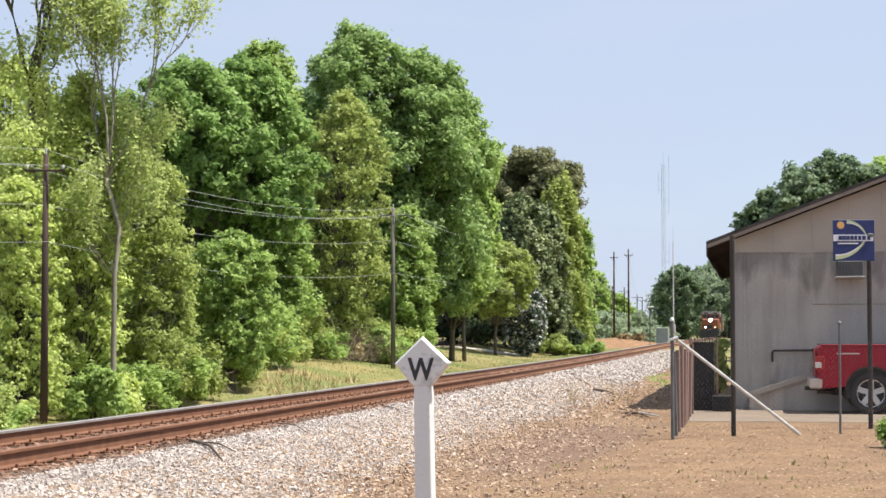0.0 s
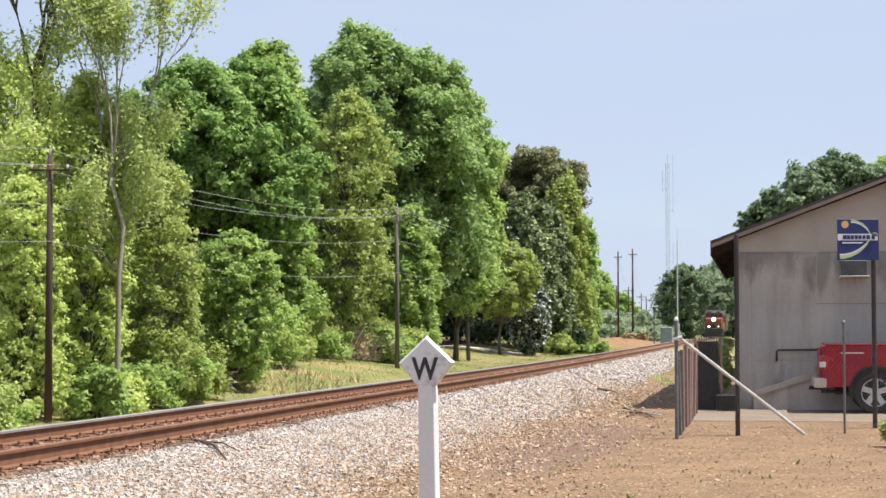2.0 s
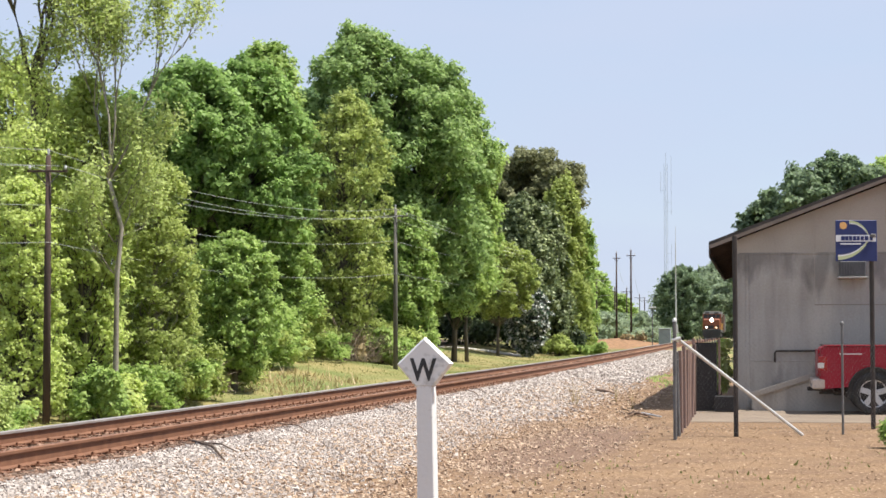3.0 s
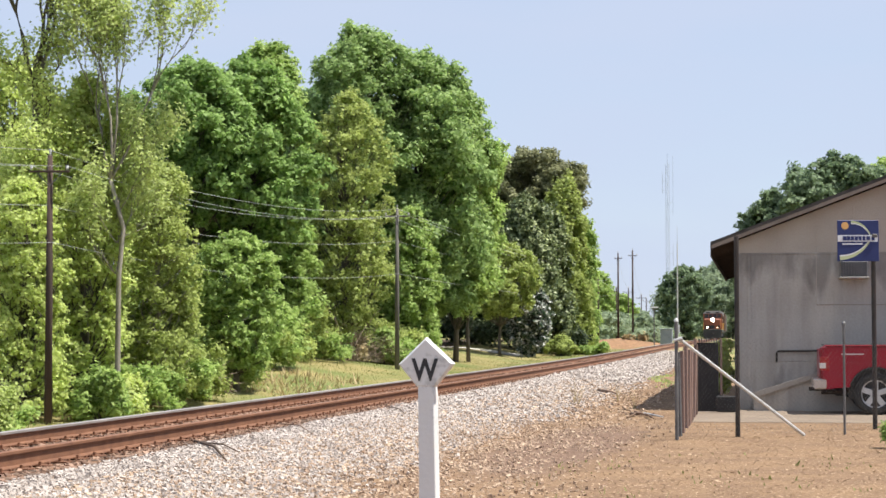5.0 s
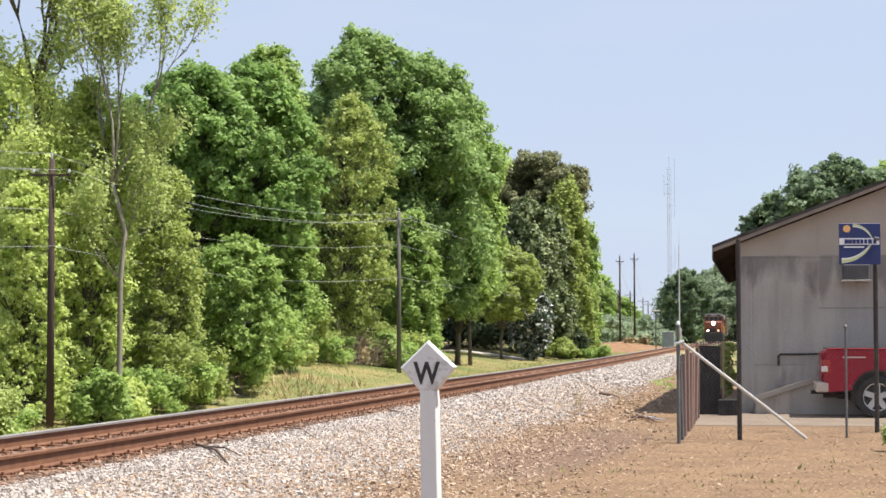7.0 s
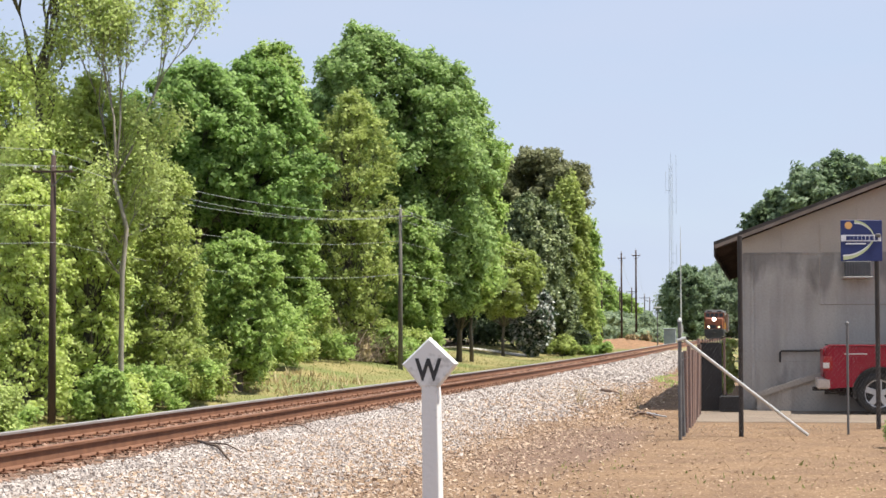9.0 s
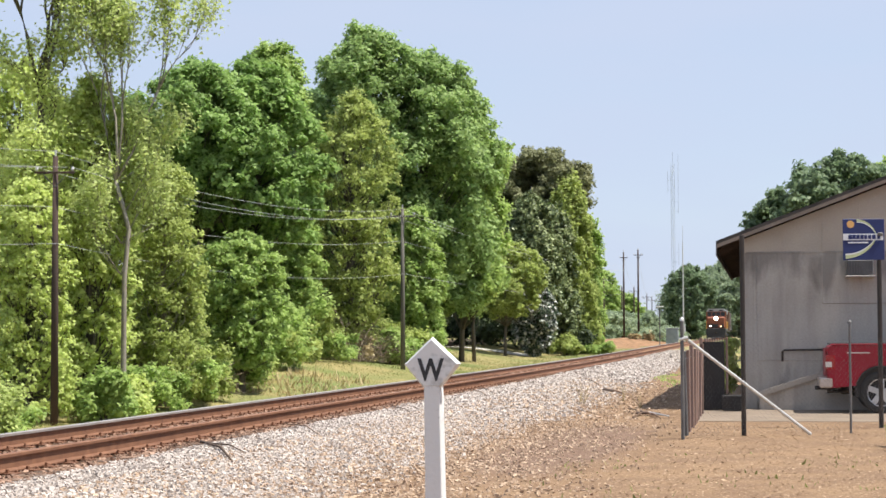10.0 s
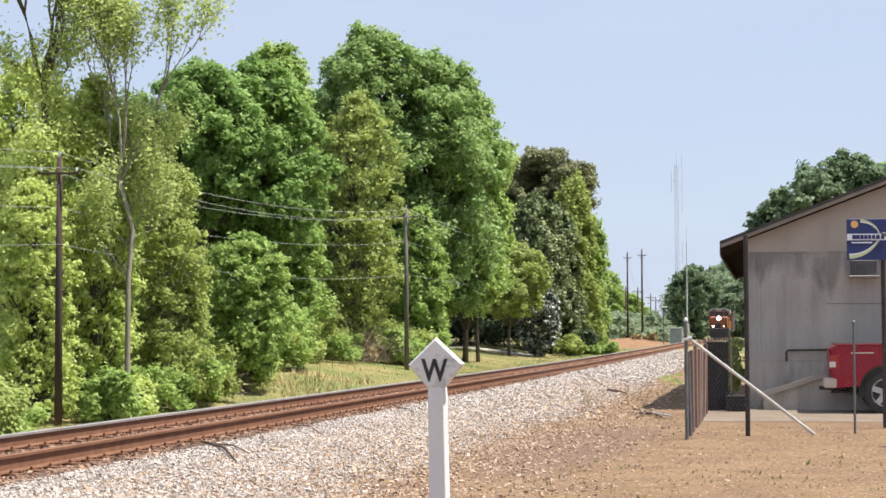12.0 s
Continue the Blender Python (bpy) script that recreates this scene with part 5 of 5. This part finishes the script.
M["car_brown"] = mat("car_brown", (0.07, 0.035, 0.024), (0.13, 0.065, 0.042), 1.2, 0.7, bump=0.15)
M["car_grey"] = mat("car_grey", (0.10, 0.095, 0.09), (0.18, 0.17, 0.16), 1.2, 0.7, bump=0.15)
M["headlight"] = glow("headlight", (1.0, 0.80, 0.62), 20.0)
M["ditch_light"] = glow("ditch_light", (1.0, 0.66, 0.42), 14.0)
M["ditch_dim"] = glow("ditch_dim", (1.0, 0.6, 0.35), 1.8)


def axles(parent, y0, n, r=0.5, gap=1.9):
    fr = part("bogie", box((-1.1, y0 - 0.7, 0.35), (1.1, y0 + gap * (n - 1) + 0.7, 0.75), 0.05), M["loco_dark"], parent)
    for i in range(n):
        for s in (-0.754, 0.754):
            part("wheel", tube([(s - 0.06, y0 + gap * i, r), (s + 0.06, y0 + gap * i, r)], r, 18), M["dark_steel"], fr)


def build_loco(name="locomotive"):
    """Nose towards -y; rails at z = 0."""
    t = empty(name, pose(0, 0, 0), "orange and dark diesel locomotive with lit headlights", "locomotive")
    part("underframe", box((-1.5, 0.5, 1.15), (1.5, 21.5, 1.55), 0.04), M["loco_dark"], t)
    axles(t, 2.3, 3)
    axles(t, 15.8, 3)
    part("fuel_tank", box((-1.4, 8.0, 0.3), (1.4, 13.6, 1.14), 0.1), M["loco_dark"], t)
    bm = prism(bmesh.new(), [(-1.45, 0.55), (-1.2, 0.16), (1.2, 0.16), (1.45, 0.55), (1.5, 1.5), (-1.5, 1.5)], 0.25, 0.5)
    part("pilot", bm, M["loco_dark"], t, "dark pilot plate and plough")
    bm = prism(bmesh.new(), [(-1.4, 0.12), (0, 0.12), (1.4, 0.12), (1.1, 0.55), (-1.1, 0.55)], 0.0, 0.26)
    part("plough", bm, M["loco_dark"], t)
    part("coupler", box((-0.14, -0.35, 0.75), (0.14, 0.3, 1.02), 0.04), M["dark_steel"], t)
    bm = bmesh.new()
    add_box(bm, (-1.42, 1.5, 1.55), (1.42, 3.4, 3.35), 0.2)
    nose = part("nose", bm, M["loco_orange"], t, "orange short nose")
    part("nose_band", box((-1.2, 1.485, 1.7), (1.2, 1.51, 2.2)), M["loco_dark"], nose)
    part("nose_door", box((0.3, 1.48, 1.62), (0.85, 1.51, 3.0), 0.02), M["loco_orange"], nose)
    bm = prism(bmesh.new(), [(-1.55, 1.55), (1.55, 1.55), (1.55, 4.15), (1.15, 4.55), (-1.15, 4.55), (-1.55, 4.15)], 3.3, 5.9)
    cab = part("cab", bm, M["loco_orange"], t, "orange cab")
    part("cab_roof", prism(bmesh.new(), [(-1.56, 4.16), (1.56, 4.16), (1.16, 4.6), (-1.16, 4.6)], 3.2, 6.0), M["loco_grey"], cab, "grey cab roof")
    for a, b in ((-1.35, -0.72), (-0.62, -0.05), (0.05, 0.62), (0.72, 1.35)):
        part("windscreen", box((a, 3.275, 3.45), (b, 3.31, 4.05), 0.01), M["glass"], cab, "dark windscreen")
    for s in (-1, 1):
        part("side_window", box((min(s * 1.54, s * 1.57), 3.9, 3.2), (max(s * 1.54, s * 1.57), 5.4, 3.95), 0.01), M["glass"], cab)
        part("number_board", box((s * 0.75 - 0.35, 3.18, 4.2), (s * 0.75 + 0.35, 3.24, 4.42), 0.01), M["loco_dark"], cab)
        part("handrail", tube([(s * 1.45, 0.45, 1.5), (s * 1.45, 0.45, 2.6), (s * 1.45, 3.2, 2.6)], 0.025, 6), M["loco_yellow"], t)
        part("handrail", tube([(s * 1.48, 6.2, 2.6), (s * 1.48, 21.2, 2.6)], 0.025, 6), M["loco_yellow"], t)
        for i in range(8):
            part("stanchion", tube([(s * 1.48, 6.4 + i * 2.1, 1.5), (s * 1.48, 6.4 + i * 2.1, 2.6)], 0.02, 5), M["loco_yellow"], t)
        for i in range(4):
            part("step", box((s * 1.2 - 0.28, 0.5, 0.4 + i * 0.3), (s * 1.2 + 0.28, 0.8, 0.43 + i * 0.3)), M["loco_yellow"], t)
        lamp = part("ditch_light", tube([(s * 0.80, 0.26, 1.86), (s * 0.80, 0.42, 1.86)], 0.17, 16), M["loco_dark"], t)
        part("lens", tube([(s * 0.80, 0.215, 1.86), (s * 0.80, 0.255, 1.86)], 0.13, 16), M["ditch_light" if s < 0 else "ditch_dim"], lamp, "glowing warm lens" if s < 0 else "dimly glowing lens")
    hl = part("headlight", tube([(0, 1.40, 3.08), (0, 1.55, 3.08)], 0.34, 18), M["loco_dark"], nose)
    part("lens", tube([(0, 1.355, 3.08), (0, 1.395, 3.08)], 0.28, 18), M["headlight"], hl, "glowing warm headlight lens")
    bm = prism(bmesh.new(), [(-0.95, 1.55), (0.95, 1.55), (0.95, 3.9), (0.75, 4.3), (-0.75, 4.3), (-0.95, 3.9)], 5.9, 20.6)
    hood = part("long_hood", bm, M["loco_orange"], t, "orange long hood")
    part("hood_roof", box((-0.8, 6.0, 4.3), (0.8, 20.4, 4.42), 0.03), M["loco_dark"], hood)
    part("radiator", prism(bmesh.new(), [(-0.96, 3.5), (0.96, 3.5), (1.5, 3.9), (1.45, 4.6), (-1.45, 4.6), (-1.5, 3.9)], 16.6, 20.4), M["loco_grey"], hood)
    part("exhaust", box((-0.3, 11, 4.42), (0.3, 12.2, 4.7), 0.04), M["dark_steel"], hood)
    for i in range(6):
        for s in (-1, 1):
            part("hood_door", box((min(s * 0.945, s * 0.965), 6.4 + i * 1.6, 1.8), (max(s * 0.945, s * 0.965), 7.8 + i * 1.6, 3.6), 0.005), M["loco_orange"], hood)
    return t


def build_car(name, material, label):
    """A boxy freight wagon, its front end at y = 0."""
    t = empty(name, pose(0, 0, 0), label, "freight wagon", "wagons behind the locomotive")
    part("underframe", box((-1.35, 0.4, 0.95), (1.35, 17.0, 1.2), 0.03), M["loco_dark"], t)
    axles(t, 1.8, 2, 0.46)
    axles(t, 13.7, 2, 0.46)
    body = part("body", box((-1.5, 0.7, 1.2), (1.5, 16.7, 4.4), 0.08), material, t)
    for i in range(14):
        for s in (-1, 1):
            part("rib", box((min(s * 1.49, s * 1.57), 1.0 + i * 1.18, 1.3), (max(s * 1.49, s * 1.57), 1.12 + i * 1.18, 4.3), 0.01), material, body)
    part("roof", prism(bmesh.new(), [(-1.52, 4.4), (1.52, 4.4), (0, 4.62)], 0.65, 16.75), M["loco_grey"], t)
    part("coupler", box((-0.12, -0.1, 0.8), (0.12, 0.5, 1.0), 0.03), M["dark_steel"], t)
    return t


# ---- assemble ----
build_track()
scatter_stones("ballast_stones", [(1.25, 4.2, 12, 34, 42000, 0.0175, 2.4), (1.2, 4.6, 34, 60, 26000, 0.026, 2.6), (1.1, 4.4, 60, 130, 14000, 0.042, 2.8)],
               M["stone"], "pale pinkish grey crushed stone along the track", 4)
scatter_stones("dusty_ballast_stones", [(1.8, 6.8, 12, 34, 28000, 0.017, 3.2), (2.0, 6.2, 34, 60, 10000, 0.026, 3.2)],
               M["stone_tan"], "dusty tan crushed stone at the foot of the trackbed", 5)
scatter_stones("rusty_ballast_stones", [(-0.64, 0.64, 14, 60, 8000, 0.022, 0), (0.86, 1.45, 14, 60, 6000, 0.022, 1.0), (-0.64, 0.64, 60, 120, 3000, 0.035, 0), (-2.2, -0.9, 15, 60, 2000, 0.03, 0)],
               M["stone_rust"], "rust-stained crushed stone between the rails", 6)
build_whistle_post()
build_building()
build_sign_pole()
build_fence()
build_side_fence()
build_yard()
build_truck()
build_poles()
build_mast()
build_lane()
build_woods()

shrub("shrub", 6.72, 46.0, 0.9, 2.0, 3500, 0.06, M["leaf_bright"], 60, "green shrub growing in the passage beside the building", group="yard plants")
shrub("shrub", 6.38, 26.2, 0.8, 0.5, 3000, 0.035, M["leaf_mid"], 61, "low bright green weed clump by the fence", group="yard plants")


def stick(pts, r, material, label, name="fallen_branch", category="branch"):
    """A bent fallen twig on the ground."""
    P = [(x, y, float(ground_z(x, y)) + 0.03 + h) for x, y, h in pts]
    tagged(part(name, tube(P, [r] * (len(P) - 1) + [r * 0.4], 6), material, smooth=True), label, category, "fallen branches")


def on_ground(px, py):
    """Where a sight line at that bearing and dip, in thousandths, meets level ground."""
    d = 1600.0 / py
    return d * px / 1000.0, d


for (u0, v0), (u1, v1), r in (((82, 30.5), (92, 32.8), 0.11), ((10, 36), (22, 40), 0.02), ((-132, 69), (-115, 77), 0.035), ((-130, 70), (-108, 73), 0.02), ((-86, 58), (-70, 62), 0.02),
                              ((13, 34.5), (26, 38.5), 0.018), ((-30, 47), (-20, 50), 0.015), ((72, 27), (80, 29.5), 0.02),
                              ((99, 43), (108, 44), 0.05), ((97, 44.5), (106, 41.5), 0.03), ((101, 42), (112, 46), 0.04), ((95, 41), (100, 43.5), 0.025)):
    a, b = on_ground(u0, v0), on_ground(u1, v1)
    mid = ((a[0] + b[0]) / 2 + 0.05, (a[1] + b[1]) / 2, 0.03)
    stick([(*a, 0.0), mid, (*b, 0.0)], r * 0.5, M["tie"], "dead brown branch lying on the ground")
a, b = on_ground(106, 43.5), on_ground(116, 45)
stick([(*a, 0.03), (*b, 0.02)], 0.03, M["galv"], "short pale pipe lying on the ground", "fallen_pipe", "pipe")
for k, (u, v, h) in enumerate(((69, 37, 0.6), (92, 36, 0.45), (101, 40, 0.5), (71, 38, 0.45))):
    x, y = on_ground(u, v)
    bm = bmesh.new()
    r2 = np.random.default_rng(90 + k)
    for i in range(7):
        e = Vector((r2.normal(0, 0.14), r2.normal(0, 0.14), h * r2.uniform(0.6, 1.0)))
        add_tube(bm, [(0, 0, -0.02), e * 0.5 + Vector((0.02, 0, 0.05)), e], [0.007, 0.005, 0.002], 4)
    w = part("dry_weed", bm, M["drygrass"])
    w.matrix_basis = pose(x, y, float(ground_z(x, y)))
    tagged(w, "dry tan weed stalks standing in the gravel", "weed", "dry weeds")

shrub("shrub", 24.6, 231.0, 1.8, 1.3, 1500, 0.1, M["drygrass"], 63, "dead brown brush on the clay bank", group="dead brush")
shrub("shrub", 22.6, 229.0, 2.4, 0.7, 1200, 0.1, M["drygrass"], 64, "low dead brown brush on the clay bank", group="dead brush")
M["yellow_sleeve"] = mat("yellow_sleeve", (0.50, 0.38, 0.12), (0.66, 0.52, 0.2), 3, 0.6, bump=0)
gz = float(ground_z(18.4, 226.0))
tagged(part("guy_wire_marker", tube([(18.5, 226.0, gz - 0.05), (17.4, 226.0, gz + 2.6)], 0.05, 8), M["yellow_sleeve"]), "yellow plastic sleeve on a slanting guy wire", "guy wire")
rng = np.random.default_rng(77)
n = 62000
y = 15 + 25 * rng.random(n) ** 1.3
o = 3.0 + 9.5 * rng.random(n)
x = centre(y) + o
keep = ~((x > 4.6 + 0.165 * (y - 34)) & (y > 33.2)) & (rng.random(n) > 0.85 * np.exp(-(((o - 5.2 - 0.02 * (y - 25)) / 1.1) ** 2) - ((y - 27) / 7) ** 2))
flakes("leaf_litter", x[keep], y[keep], 0.0115, M["litter"], "dry tan leaf litter and wood chips on bare soil", "leaf litter", seed=3)
n = 40000
y = 55 + 150 * rng.random(n) ** 1.3
o = -4.2 - 17 * rng.random(n)
flakes("verge_grass", centre(y) + o, y, 0.016, M["grassblade"], "rough green grass on the verge", "grass", tall=0.07, seed=6)
n = 2200
y = 60 + 130 * rng.random(n) ** 1.4
o = -3.6 - 1.6 * rng.random(n)
flakes("dry_grass", centre(y) + o, y, 0.04, M["drygrass"], "dry tan grass along the trackbed", "grass", tall=0.1, seed=7)

n = 500
y = 88 + 14 * rng.random(n)
flakes("dry_grass", centre(y) - 13.5 - 4 * rng.random(n), y, 0.04, M["drygrass"], "tall dry tan grass at the edge of the verge", "grass", tall=0.25, seed=8)
n = 1000
y = 16 + 9 * rng.random(n)
o = 5.5 + 7 * rng.random(n)
x = centre(y) + o
keep = np.sin(x * 2.1 + 1) * np.sin(y * 1.3) + rng.normal(0, 0.3, n) > 0.35
flakes("yard_grass", x[keep], y[keep], 0.012, M["grassblade"], "sparse green grass blades in the bare soil", "grass", tall=0.03, seed=9)

n = 260
y = 56 + 20 * rng.random(n)
flakes("trackside_weeds", centre(y) + 4.6 + 0.5 * np.sin(y * 0.35) + rng.normal(0, 0.16, n), y, 0.03, M["leaf_pale"], "patchy low weeds at the foot of the trackbed", "weeds", tall=0.06, seed=12)

loco = build_loco()
wagons = [build_car("wagon", M["car_brown"], "brown ribbed boxcar behind the locomotive"), build_car("wagon", M["car_grey"], "grey ribbed boxcar further back in the train")]


def on_track(y):
    s = 0.173 - 3e-5 * abs(y - 30)
    return pose(float(centre(y)), y, float(rail_z(y)), 0, 0, -math.degrees(math.atan(s)))


def motions():
    """The train rolls slowly towards the camera."""
    y0, speed = 323.0, 3.25
    for thing, back in ((loco, 0.0), (wagons[0], 22.3), (wagons[1], 39.8)):
        walk(thing, [(t, on_track(y0 - speed * t + back)) for t in (0.0, 3.0, 6.0, 9.0, 12.0)])


motions()
